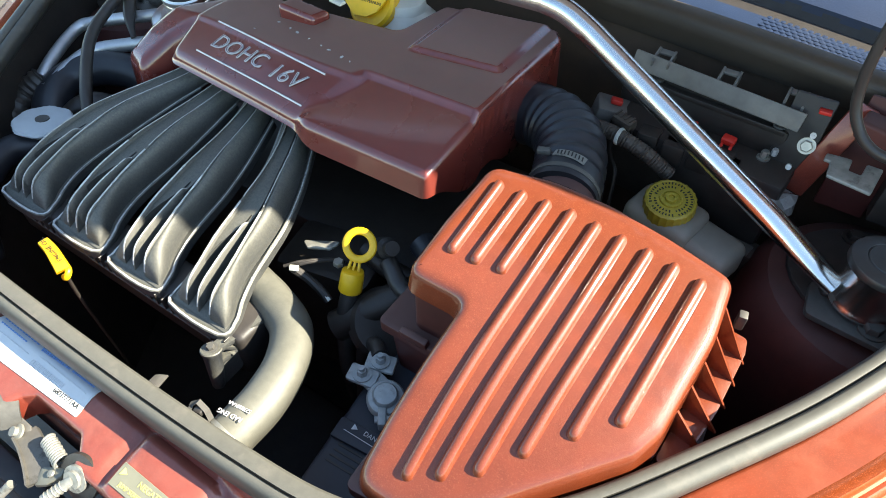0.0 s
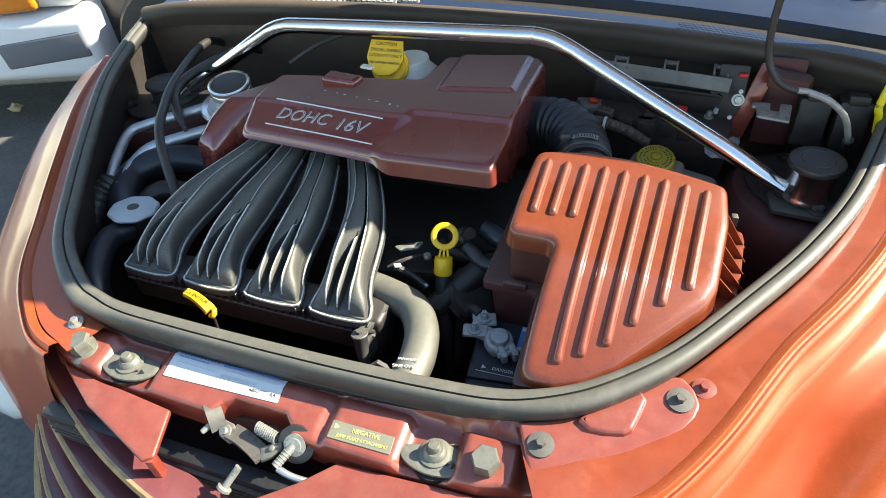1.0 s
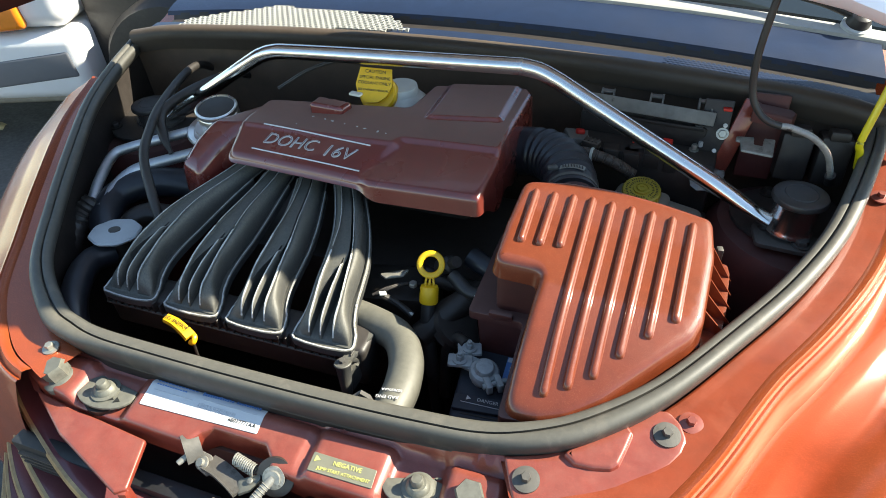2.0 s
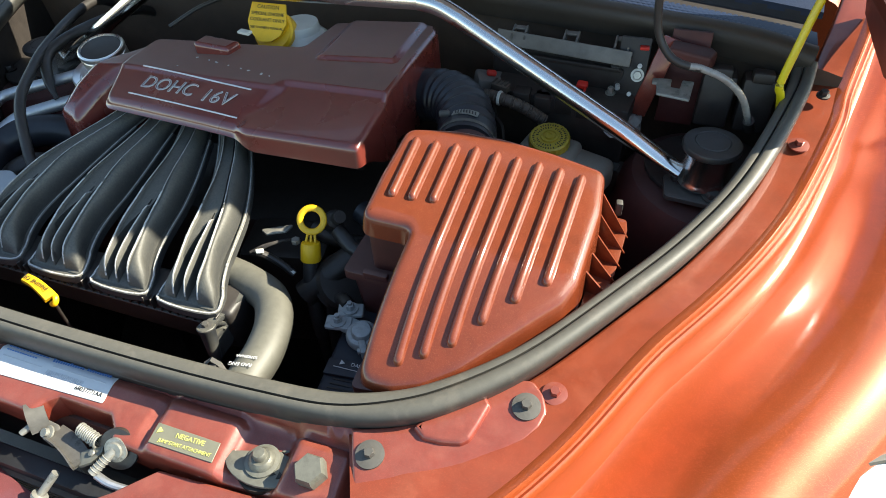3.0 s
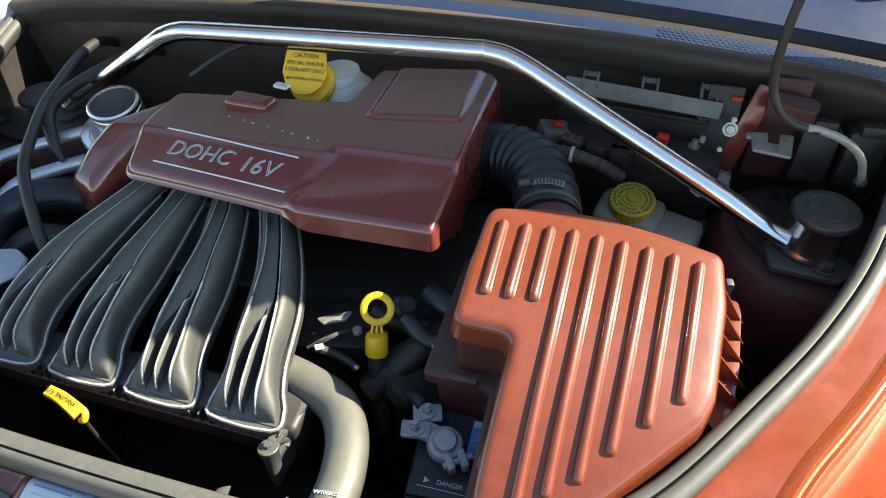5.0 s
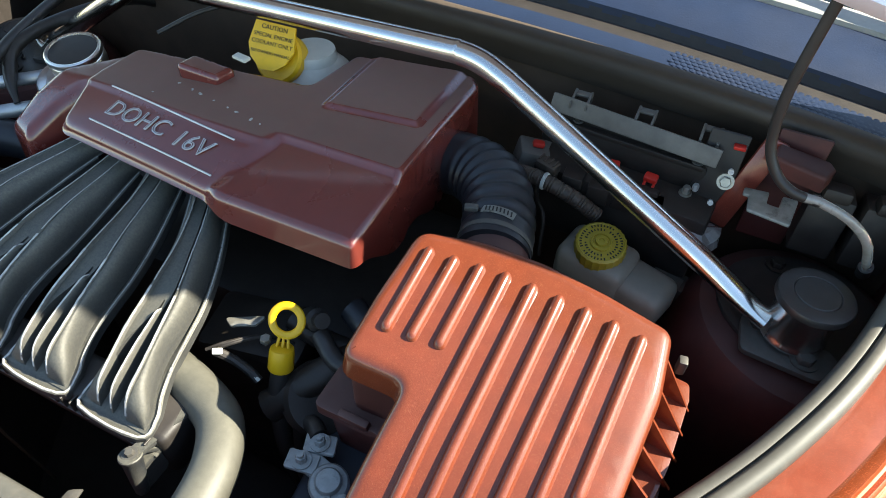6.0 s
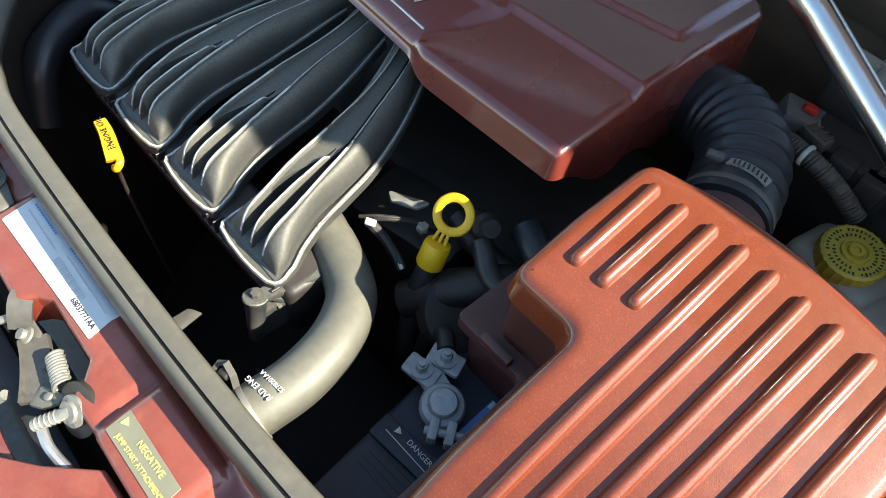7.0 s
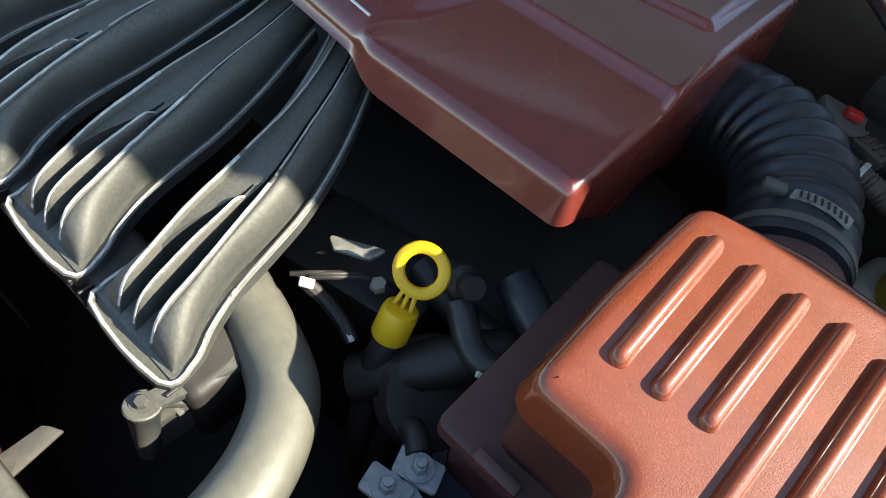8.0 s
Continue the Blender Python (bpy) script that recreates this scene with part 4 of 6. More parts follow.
def runner_columns(t):
    """The moulded section at t as (offset, height): left wall, sunk web between the fins, round tube, right wall."""
    h = crown(t)
    low, fl, fm, fr, high = SEAM_L(t), FIN_L(t), FIN_M(t), FIN_R(t), SEAM_R(t)
    base = min(seam_lift(t), 0.6 * h)
    web, deep = 0.93 * h, 0.10 * h
    slot = smoothstep(0.592, 0.618, t)
    cut = fm - 0.0030 + (fl + 0.0046 - fm) * smoothstep(0.60, 0.86, t)
    brink = fr - 0.0044 + (fm + 0.0058 - fr) * smoothstep(0.44, 0.70, t)
    floor_a = web + (deep - web) * slot
    floor_b = web + (deep - web) * (0.22 + 0.33 * smoothstep(0.05, 0.35, t) + 0.45 * smoothstep(0.40, 0.62, t))
    out = [(low, base - 0.003), (low + 0.0012, base), (low + (fl - low) * 0.40, base + (h - base) * 0.62), (low + (fl - low) * 0.68, base + (h - base) * 0.86), (fl - 0.0022, 0.965 * h), (fl, 0.97 * h), (fl + 0.0010, 0.96 * h)]
    out += [(fl + 0.0014, web), (cut - 0.0002, web), (cut + 0.0004, floor_a), (fm - 0.0014, floor_a), (fm - 0.0010, web), (fm + 0.0010, web), (brink - 0.0002, web), (brink + 0.0005, floor_b), (fr - 0.0014, floor_b)]
    edge = 0.95 * h
    out += [(fr - 0.0010, edge), (fr + 0.0008, edge)]
    side = high - 0.0052 - 0.002 * smoothstep(0.60, 0.74, t) * (1 - smoothstep(0.88, 0.98, t))
    mid, half = (fr + 0.0012 + side) / 2, (side - fr - 0.0012) / 2
    for j in range(17):
        u = 0.5 + 0.5 * math.sin((-1 + 2 * j / 16) * math.pi / 2)
        out.append((mid + (2 * u - 1) * half, h * (0.2 + (0.87 - 0.25 * u ** 1.8 - 0.05 * (1 - u) ** 6) * math.sqrt(1 - u ** 5))))
    out += [(side + 0.0004, base * 0.5), (high - 0.0012, base * 0.9), (high, base - 0.003)]
    return out


def on_runner(k, t, o, z):
    x, y, zb = runner_mid(k, t)
    return Vector((x + o, y, zb + z))


def fin(k, where, t0, t1, thick, steps=44):
    """One thin upright blade along a runner, and the line of its top."""
    bm = bmesh.new()
    rows, top = [], []
    for i in range(steps + 1):
        t = t0 + (t1 - t0) * i / steps
        h = crown(t)
        rise = (0.0012 + 0.0022 * smoothstep(0.25, 0.60, t)) * smoothstep(0.0, 0.05, t - t0) * (1 - smoothstep(0.94, 0.985, t))
        if where is FIN_M:
            rise -= 0.006 * (1 - smoothstep(0.0, 0.06, t - t0))
        z = 0.97 * h + rise
        w = thick * (0.55 + 0.45 * smoothstep(0.4, 0.7, t))
        o = where(t)
        rows.append([bm.verts.new(on_runner(k, t, o + a * w, b)) for a, b in ((-0.75, -0.002), (-0.55, z - 0.0010), (-0.30, z - 0.0001), (0.30, z - 0.0001), (0.55, z - 0.0010), (0.75, -0.002))])
        top.append((t, on_runner(k, t, o, z)))
    for r, q in zip(rows, rows[1:]):
        for j in range(5):
            bm.faces.new((r[j], r[j + 1], q[j + 1], q[j]))
    bm.faces.new(rows[0]), bm.faces.new(rows[-1])
    return bm, top


def worn_strip(points, width, thick=0.0004):
    """A thin ragged strip of bare plastic along a worn edge."""
    n = len(points)
    return sweep(points, lambda u: [(-width * (0.75 + 0.45 * noise.noise((u * n * 0.9, points[0].x * 40, 1.3))), 0.0), (-width * 0.5, thick), (width * 0.5, thick), (width * (0.75 + 0.45 * noise.noise((u * n * 0.9, points[0].x * 40, 7.1))), 0.0)])


for k in range(4):
    bm = bmesh.new()
    rows = []
    for i in range(91):
        t = -0.08 + 1.08 * i / 90
        rows.append([bm.verts.new(on_runner(k, t, o, z)) for o, z in runner_columns(max(0, t))])
    for r, q in zip(rows, rows[1:]):
        for j in range(len(r) - 1):
            bm.faces.new((r[j], r[j + 1], q[j + 1], q[j]))
    runner = part("runner", bm, RUNNER, manifold, smooth=48)
    rim = [on_runner(k, t / 40, SEAM_L(t / 40), min(seam_lift(t / 40), 0.6 * crown(t / 40))) for t in range(1, 39)]
    x, y, zb = runner_mid(k, 1.0)
    rim += [Vector((x - 0.0435, y + 0.004, zb)), Vector((x - 0.0385, y - 0.005, zb)), Vector((x, y - 0.008, zb)), Vector((x + 0.0320, y - 0.005, zb)), Vector((x + 0.0390, y + 0.003, zb))]
    rim += [on_runner(k, t / 40, SEAM_R(t / 40), min(seam_lift(t / 40), 0.6 * crown(t / 40)) * 0.6) for t in range(38, 2, -1)]
    rim = smooth_line(rim, 2)
    part("seam_flange", sweep(rim, [(0.0022, -0.009), (0.0022, 0.0006), (0.0012, 0.0016), (-0.0012, 0.0016), (-0.0022, 0.0006), (-0.0022, -0.009)]), RUNNER, runner)
    toe = [(p.x, p.y) for p in rim if p.y < -0.372]
    part("flange_shelf", plate(toe, zb, 0.004, 0.001, tilt=lambda x, y, zb=zb: zb + 0.216 * (y + 0.395) - 0.0012), RUNNER, runner)
    lower = [p + Vector((0, 0, 0.0015)) for p in rim if p.y < -0.335]
    part("worn_edge", worn_strip(lower, 0.0016), WORN, runner, "edge worn down to bare pale plastic")
    for side in (-1, 1):
        upper = [p + Vector((0, 0, 0.0015)) for p in (rim[:len(rim) // 2] if side < 0 else rim[len(rim) // 2:]) if p.y >= -0.337]
        part("worn_edge", worn_strip(upper, 0.0012), DIM_WEAR, runner)
    for where, t0 in ((FIN_L, -0.02), (FIN_M, 0.600), (FIN_R, -0.02)):
        bm, top = fin(k, where, t0, 0.982, 0.0030)
        part("ridge", bm, RUNNER, runner, smooth=50)
        # Wear is pale on the sunlit front, dimmer on the shaded rear and first runner.
        front = [p + Vector((0, 0, 0.0001)) for t, p in top if t > 0.52 + 0.04 * k % 0.07]
        part("worn_edge", worn_strip(front, 0.00150 if where is not FIN_M else 0.0012), WORN if k > 0 else DIM_WEAR, runner)
        back = [p + Vector((0, 0, 0.0001)) for t, p in top if t <= 0.56]
        if len(back) > 4:
            part("worn_edge", worn_strip(back, 0.0010), DIM_WEAR, runner)
part("plenum", block((-0.135, -0.372, 0.822), (0.40, 0.046, 0.066), bevel=0.008, segments=3), BLACK, manifold)
for k in range(34):
    x = -0.325 + 0.0114 * k
    part("web", block((x, -0.397, 0.846), (0.002, 0.010, 0.016), bevel=0.0004, segments=1), BLACK, manifold)
part("web_rail", block((-0.135, -0.400, 0.836), (0.388, 0.004, 0.003), bevel=0.001), RUNNER, manifold)
boss = part("bolt_boss", lathe([(0.0, -0.050), (0.0055, -0.0495), (0.0065, -0.047), (0.0078, -0.030), (0.0092, -0.006), (0.0105, -0.004), (0.0108, -0.001), (0.0100, 0.0), (0, 0)], (0.046, -0.4135, 0.852), (-0.12, 0.22, 1), 20), RUNNER, manifold)
# webbed bracket between the boss and the flange: rails round two open triangles
b_dir, b_side = Vector((0.24, 0.97, 0)).normalized(), Vector((0.97, -0.24, 0)).normalized()
at_b = lambda u, v, w=0.0: Vector((0.046, -0.4135, 0.848)) + b_dir * u + b_side * w + Vector((-0.05 * v, 0.1 * v, v))
for (u0, v0), (u1, v1), high in (((0.0, 0.0), (0.054, 0.004), 0.0030), ((0.0, -0.016), (0.052, -0.008), 0.0028), ((0.012, 0.0), (0.026, -0.013), 0.0022), ((0.026, -0.013), (0.036, 0.002), 0.0022), ((0.036, 0.002), (0.046, -0.010), 0.0022)):
    bm = sweep([at_b(u0, v0), at_b((u0 + u1) / 2, (v0 + v1) / 2), at_b(u1, v1)], [(0.006, -high), (0.0066, 0.0), (0.006, high), (-0.006, high), (-0.0066, 0.0), (-0.006, -high)])
    part("bracket_rail", bm, RUNNER, manifold)
bm = bmesh.new()
sides = []
for w in (-0.0045, 0.0045):
    sides.append([bm.verts.new(at_b(u, v, w)) for u, v in ((0.0, -0.015), (0.052, -0.008), (0.050, -0.016), (0.034, -0.024), (0.022, -0.042), (0.0, -0.050))])
bm.faces.new(sides[0]), bm.faces.new(sides[1][::-1])
for a in range(6):
    b = (a + 1) % 6
    bm.faces.new((sides[0][a], sides[0][b], sides[1][b], sides[1][a]))
bmesh.ops.recalc_face_normals(bm, faces=bm.faces)
bmesh.ops.bevel(bm, geom=list(bm.edges), offset=0.0013, segments=2, affect="EDGES")
part("bracket_web", bm, RUNNER, manifold)
part("bolt", hex_head(0.0042, 0.0045, (0.046, -0.4133, 0.8525), bm=lathe([(0.0070, 0), (0.0070, 0.0014), (0, 0.0014)], (0.046, -0.4133, 0.852))), DULL, boss)

# ---------------------------------------------------------------- engine under the covers
engine = thing("engine_block", "greasy black engine block in the shade under its covers", "engine", (0, -0.1, 0.32))
part("block", block((-0.06, -0.09, 0.57), (0.50, 0.24, 0.50), bevel=0.015), GRIME, engine)
part("head_cover", block((-0.05, -0.06, 0.90), (0.34, 0.14, 0.06), bevel=0.012), GRIME, engine)
part("front_casing", block((0.045, -0.235, 0.74), (0.12, 0.08, 0.18), (0, 0, 12), 0.012), GRIME, engine)
part("bracket_tab", plate([(0.028, -0.262), (0.066, -0.240), (0.062, -0.256), (0.040, -0.268)], 0.862, 0.003, 0.003), ZINC, engine, "bare metal bracket tab")
part("coolant_pipe", pipe([(0.08, -0.22, 0.84), (0.12, -0.225, 0.835), (0.17, -0.22, 0.83), (0.22, -0.21, 0.82)], 0.012), GRIME, engine)
part("coolant_pipe", pipe([(0.10, -0.30, 0.80), (0.14, -0.26, 0.83), (0.17, -0.22, 0.83), (0.20, -0.20, 0.80)], 0.018), GRIME, engine)
part("bolt_head", hex_head(0.006, 0.006, (0.078, -0.262, 0.852)), ZINC, engine)
part("support_tab", plate([(0.010, -0.484), (0.0095, -0.458), (0.013, -0.455), (0.0205, -0.451), (0.026, -0.484)], 0.832, 0.002, 0.001), DULL, engine, "bare metal tab")
part("lever", pipe([(0.046, -0.298, 0.860), (0.060, -0.292, 0.846), (0.074, -0.290, 0.834), (0.086, -0.292, 0.826)], 0.005, 10), BLACK, engine)
part("chip", block((0.081, -0.2915, 0.8325), (0.016, 0.004, 0.003), (0, 25, -15), 0.001), WHITE_PLASTIC, engine, "broken white plastic clip")
part("chip", block((0.050, -0.299, 0.8635), (0.010, 0.007, 0.003), (0, 15, 40), 0.001), WHITE_PLASTIC, engine)
for k, (dx, dy) in enumerate(((0.0, 0.0), (0.004, 0.003), (0.008, 0.004))):
    part("wire", pipe([(0.035 + dx, -0.300 + dy, 0.858), (0.050 + dx, -0.286 + dy, 0.862), (0.066 + dx, -0.262 + dy, 0.852), (0.085 + dx, -0.24, 0.83)], 0.0018, 8), BLACK, engine)
part("sensor", lathe([(0.012, -0.02), (0.012, 0.006), (0.008, 0.010), (0.008, 0.022), (0, 0.022)], (0.118, -0.228, 0.872), (0.6, -0.3, 0.6), 20), BLACK, engine)
part("conduit", pipe([(0.125, -0.235, 0.862), (0.155, -0.250, 0.850), (0.185, -0.245, 0.852), (0.215, -0.225, 0.850)], 0.010, 16, 16, size=lambda t: 1 + 0.06 * math.sin(t * 150)), BLACK, engine)
part("hose", pipe([(0.14, -0.195, 0.865), (0.165, -0.205, 0.860), (0.19, -0.21, 0.85), (0.20, -0.23, 0.82)], 0.015, 18), BELLOW, engine)
for x, y, z in ((0.168, -0.262, 0.857), (0.176, -0.276, 0.850), (0.190, -0.238, 0.868)):
    part("clip", block((x, y, z), (0.006, 0.004, 0.003), (10, 20, 30), 0.0008), WHITE_PLASTIC, engine, "small pale clip")
part("pulley", lathe([(0.0, 0.0), (0.035, 0.0), (0.040, 0.006), (0.034, 0.012), (0.040, 0.018), (0.036, 0.024), (0, 0.024)], (0.14, -0.27, 0.80), (0.5, -0.2, 0.8)), GRIME, engine)

# ---------------------------------------------------------------- radiator hose
rad_hose = thing("radiator_hose", "dusty grey rubber radiator hose bent round the manifold", "hose", (0.1, -0.4, 0.84))
part("hose", pipe([(0.010, -0.325, 0.842), (0.050, -0.335, 0.845), (0.092, -0.352, 0.848), (0.117, -0.385, 0.850), (0.128, -0.425, 0.851), (0.128, -0.460, 0.850), (0.126, -0.483, 0.846)], 0.0215, 24, 10), HOSE, rad_hose, smooth=70)
clamp = part("clamp", sweep([Vector((0.1277, -0.4650, 0.8493)), Vector((0.1273, -0.4690, 0.8488))], ring(0.0236, 28)), ZINC, rad_hose, "dull steel spring clamp")
part("clamp", sweep([Vector((0.1269, -0.4730, 0.8480)), Vector((0.1263, -0.4775, 0.8470))], ring(0.0236, 28)), ZINC, rad_hose)
tang = part("clamp_tang", sweep([Vector(p) for p in ((0.113, -0.468, 0.8665), (0.108, -0.466, 0.876), (0.098, -0.465, 0.879), (0.092, -0.468, 0.874), (0.094, -0.476, 0.871), (0.106, -0.478, 0.867))], [(0.0025, -0.0007), (0.0025, 0.0007), (-0.0025, 0.0007), (-0.0025, -0.0007)]), DULL, rad_hose, "steel spring clamp tang")
part("pad", block((0.101, -0.468, 0.873), (0.010, 0.010, 0.006), (0, -15, 10), 0.002), BLACK, tang)
words("RAD ENG", 0.0062, FAINT_INK, rad_hose, (0.1250, -0.4570, 0.8718), frame_from((-0.96, -0.12, -0.10), (-0.1, 0.05, 0.99)), depth=0.0003, label="white stencilled lettering")
words("5278201AA", 0.0050, FAINT_INK, rad_hose, (0.1268, -0.4470, 0.8722), frame_from((-0.96, -0.12, -0.06), (-0.06, 0.05, 0.99)), depth=0.0003)

# ---------------------------------------------------------------- dipstick
dip = thing("dipstick", "yellow ring-handled transmission dipstick in a black tube", "dipstick", (0.112, -0.282, 0.8))
ring_n = Vector((0.25, -0.72, 0.65)).normalized()
up_d = (Vector((-0.10, 0.55, 0.75)) - ring_n * Vector((-0.10, 0.55, 0.75)).dot(ring_n)).normalized()
side_d = ring_n.cross(up_d)
c_ring = Vector((0.101, -0.250, 0.886))
loop = [c_ring + (side_d * math.cos(a) + up_d * math.sin(a)) * 0.0148 for a in np.linspace(0, 2 * math.pi, 37)[:-1]]
bm = sweep([Vector(p) for p in loop], ring(0.0042, 10, 0.0030), closed=True, up=ring_n)
dring = part("ring", bm, YELLOW, dip)
base_top = c_ring - up_d * 0.028
bm = bmesh.new()
for s in (-1, 0, 1):
    pipe([c_ring - up_d * 0.0145 + side_d * 0.004 * s, base_top + side_d * 0.0065 * s - up_d * 0.004], 0.0016, 8, 1, bm=bm)
part("neck", bm, YELLOW, dip)
ax = (up_d * 0.9 + ring_n * 0.25).normalized()
part("cup", lathe([(0.0118, -0.024), (0.0128, -0.022), (0.0124, -0.004), (0.0115, 0.0), (0.009, 0.001), (0, 0.001)], base_top, ax, 28), YELLOW, dip)
part("tube", pipe([base_top - ax * 0.022, base_top - ax * 0.06, (0.118, -0.31, 0.74), (0.12, -0.30, 0.6)], 0.0095, 14), BLACK, dip)

oil = thing("oil_dipstick", "yellow engine oil dipstick handle before the manifold", "dipstick", (-0.17, -0.43, 0.84))
bm = sweep(smooth_line([(-0.200, -0.424, 0.864), (-0.185, -0.426, 0.862), (-0.170, -0.430, 0.857), (-0.160, -0.433, 0.851)], 4), [(0.0068, -0.003), (0.0072, 0.0), (0.006, 0.004), (-0.006, 0.004), (-0.0072, 0.0), (-0.0068, -0.003)], size=lambda t: 0.85 + 0.25 * t)
handle = part("handle", bm, YELLOW, oil)
part("hook", pipe([(-0.164, -0.428, 0.852), (-0.157, -0.430, 0.850), (-0.155, -0.434, 0.847), (-0.157, -0.436, 0.844), (-0.161, -0.435, 0.843)], 0.0036, 10, 5), YELLOW, oil)
words("ENGINE OIL", 0.0072, BLACK_INK, handle, (-0.181, -0.4268, 0.8662), frame_from((-0.97, 0.12, 0.20), (0.2, 0.0, 0.97)), depth=0.0003, label="black lettering")
part("tube", pipe([(-0.158, -0.434, 0.846), (-0.160, -0.434, 0.79), (-0.162, -0.428, 0.62)], 0.0020, 10), BROWN_BLACK, oil)

# ---------------------------------------------------------------- strut bar and towers
bar = thing("strut_bar", "polished chrome strut tower bar across the bay", "strut bar", (0, 0.01, 0.9))
BAR = [(-0.522, 0.012, 0.888), (-0.46, 0.012, 0.926), (-0.315, 0.014, 1.015), (-0.285, 0.014, 1.031), (-0.262, 0.014, 1.038), (-0.235, 0.0145, 1.0405), (-0.10, 0.016, 1.046), (0.125, 0.017, 1.0545), (0.155, 0.017, 1.0548), (0.180, 0.0155, 1.0515), (0.206, 0.012, 1.042), (0.235, 0.007, 1.029), (0.40, -0.025, 0.955), (0.518, -0.048, 0.902)]
def bar_section(t):
    """Round, pressed flat towards both feet."""
    k = max(smoothstep(0.945, 0.995, t), smoothstep(0.055, 0.005, t))
    return ring(0.0125 * (1 + 0.10 * k), 28, 0.0125 * (1 - 0.35 * k))


part("tube", sweep(smooth_line(BAR, 6), bar_section), CHROME, bar, smooth=80)
for s, yy in ((1, -0.048), (-1, 0.012)):
    foot = part("foot_plate", plate([(0.505 * s, yy - 0.030), (0.575 * s, yy - 0.036), (0.600 * s, yy - 0.015), (0.585 * s, yy + 0.005), (0.530 * s, yy + 0.012), (0.500 * s, yy + 0.018)], 0.8835, 0.006, 0.008), DULL, bar, "grimy steel foot plate")
    part("bolt", hex_head(0.009, 0.008, (0.562 * s, yy - 0.018, 0.884), bm=lathe([(0.013, 0), (0.013, 0.002), (0, 0.002)], (0.562 * s, yy - 0.018, 0.8835))), DULL, foot)


def tower(side):
    s = side
    t = thing("strut_tower", "dark red strut tower with a black and chrome cap", "strut tower", (0.56 * s, 0.01, 0.3), group="strut towers")
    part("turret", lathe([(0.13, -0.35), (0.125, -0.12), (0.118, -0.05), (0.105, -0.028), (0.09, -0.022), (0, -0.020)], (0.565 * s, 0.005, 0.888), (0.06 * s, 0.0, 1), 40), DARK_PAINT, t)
    part("mounting_plate", plate([(0.565 * s + 0.088 * math.cos(a) * (1.05 if math.cos(a) * s < 0 else 0.8), 0.005 + 0.078 * math.sin(a)) for a in np.linspace(0, 2 * math.pi, 25)[:-1]], 0.878, 0.005), BLACK, t)
    for a in (2.2, 3.9, 5.3):
        x, y = 0.565 * s + 0.066 * math.cos(a), 0.005 + 0.066 * math.sin(a)
        part("nut", hex_head(0.008, 0.008, (x, y, 0.879), bm=lathe([(0.012, 0), (0.012, 0.002), (0, 0.002)], (x, y, 0.8785))), GRIME, t)
    at = (0.547 * s, -0.038 if s > 0 else -0.004, 0.888 if s > 0 else 0.862)
    part("cap", lathe([(0.0310, 0.0), (0.0310, 0.003), (0.0298, 0.005), (0.0290, 0.009), (0.0284, 0.040), (0.0294, 0.043), (0.0294, 0.047), (0.0240, 0.049)], at, n=48), POLISHED, t, "chrome side of the strut cap")
    part("cap_top", lathe([(0.0215, 0.046), (0.0320, 0.0465), (0.0350, 0.049), (0.0352, 0.053), (0.0338, 0.0560), (0.030, 0.0575), (0.0215, 0.0580), (0.0205, 0.0570), (0.0195, 0.0582), (0, 0.0586)], at, n=48), BLACK, t, "black top of the strut cap")


tower(1)
tower(-1)

# ---------------------------------------------------------------- intake bellows
bellows = thing("intake_bellows", "ribbed black rubber air intake hose with a steel clamp", "hose", (0.22, -0.06, 0.93))
B = smooth_line([(0.140, 0.000, 0.922), (0.175, -0.005, 0.932), (0.208, -0.020, 0.938), (0.234, -0.048, 0.940), (0.252, -0.090, 0.939), (0.260, -0.124, 0.937)], 18)
part("bellows", sweep(B, ring(0.0365, 40), size=lambda t: 1.0 + (0.045 * math.sin(t * 2 * math.pi * 12) * smoothstep(0.20, 0.34, t) if t < 0.846 else 0.02)), BELLOW, bellows, smooth=80)
band = part("clamp", sweep([B[-8], B[-5]], ring(0.0380, 40)), DULL, bellows, "slotted steel hose clamp")
part("clamp_screw", block((0.228, -0.106, 0.972), (0.014, 0.008, 0.006), (0, 0, 20), 0.002), DULL, band)
p = (B[-8] + B[-7]) / 2
strip = [(p.x + 0.0390 * math.cos(a), p.y + 0.010, p.z + 0.0390 * math.sin(a)) for a in np.linspace(1.22, 2.10, 12)]
part("slotted_strip", sweep([Vector(q) for q in strip], [(0.0046, -0.0004), (0.0046, 0.0007), (-0.0046, 0.0007), (-0.0046, -0.0004)]), BRIGHT, band, "bright slotted steel strip")
for k in range(8):
    a = 1.32 + 0.095 * k
    part("slot", block((p.x + 0.0397 * math.cos(a), p.y + 0.010, p.z + 0.0397 * math.sin(a)), (0.0014, 0.0060, 0.0010), (0, 57.3 * (math.pi / 2 - a), 14), 0), BLACK_INK, band)
part("spigot", pipe([(0.256, -0.108, 0.936), (0.266, -0.135, 0.933), (0.272, -0.17, 0.928)], 0.034, 28), BOX, bellows)

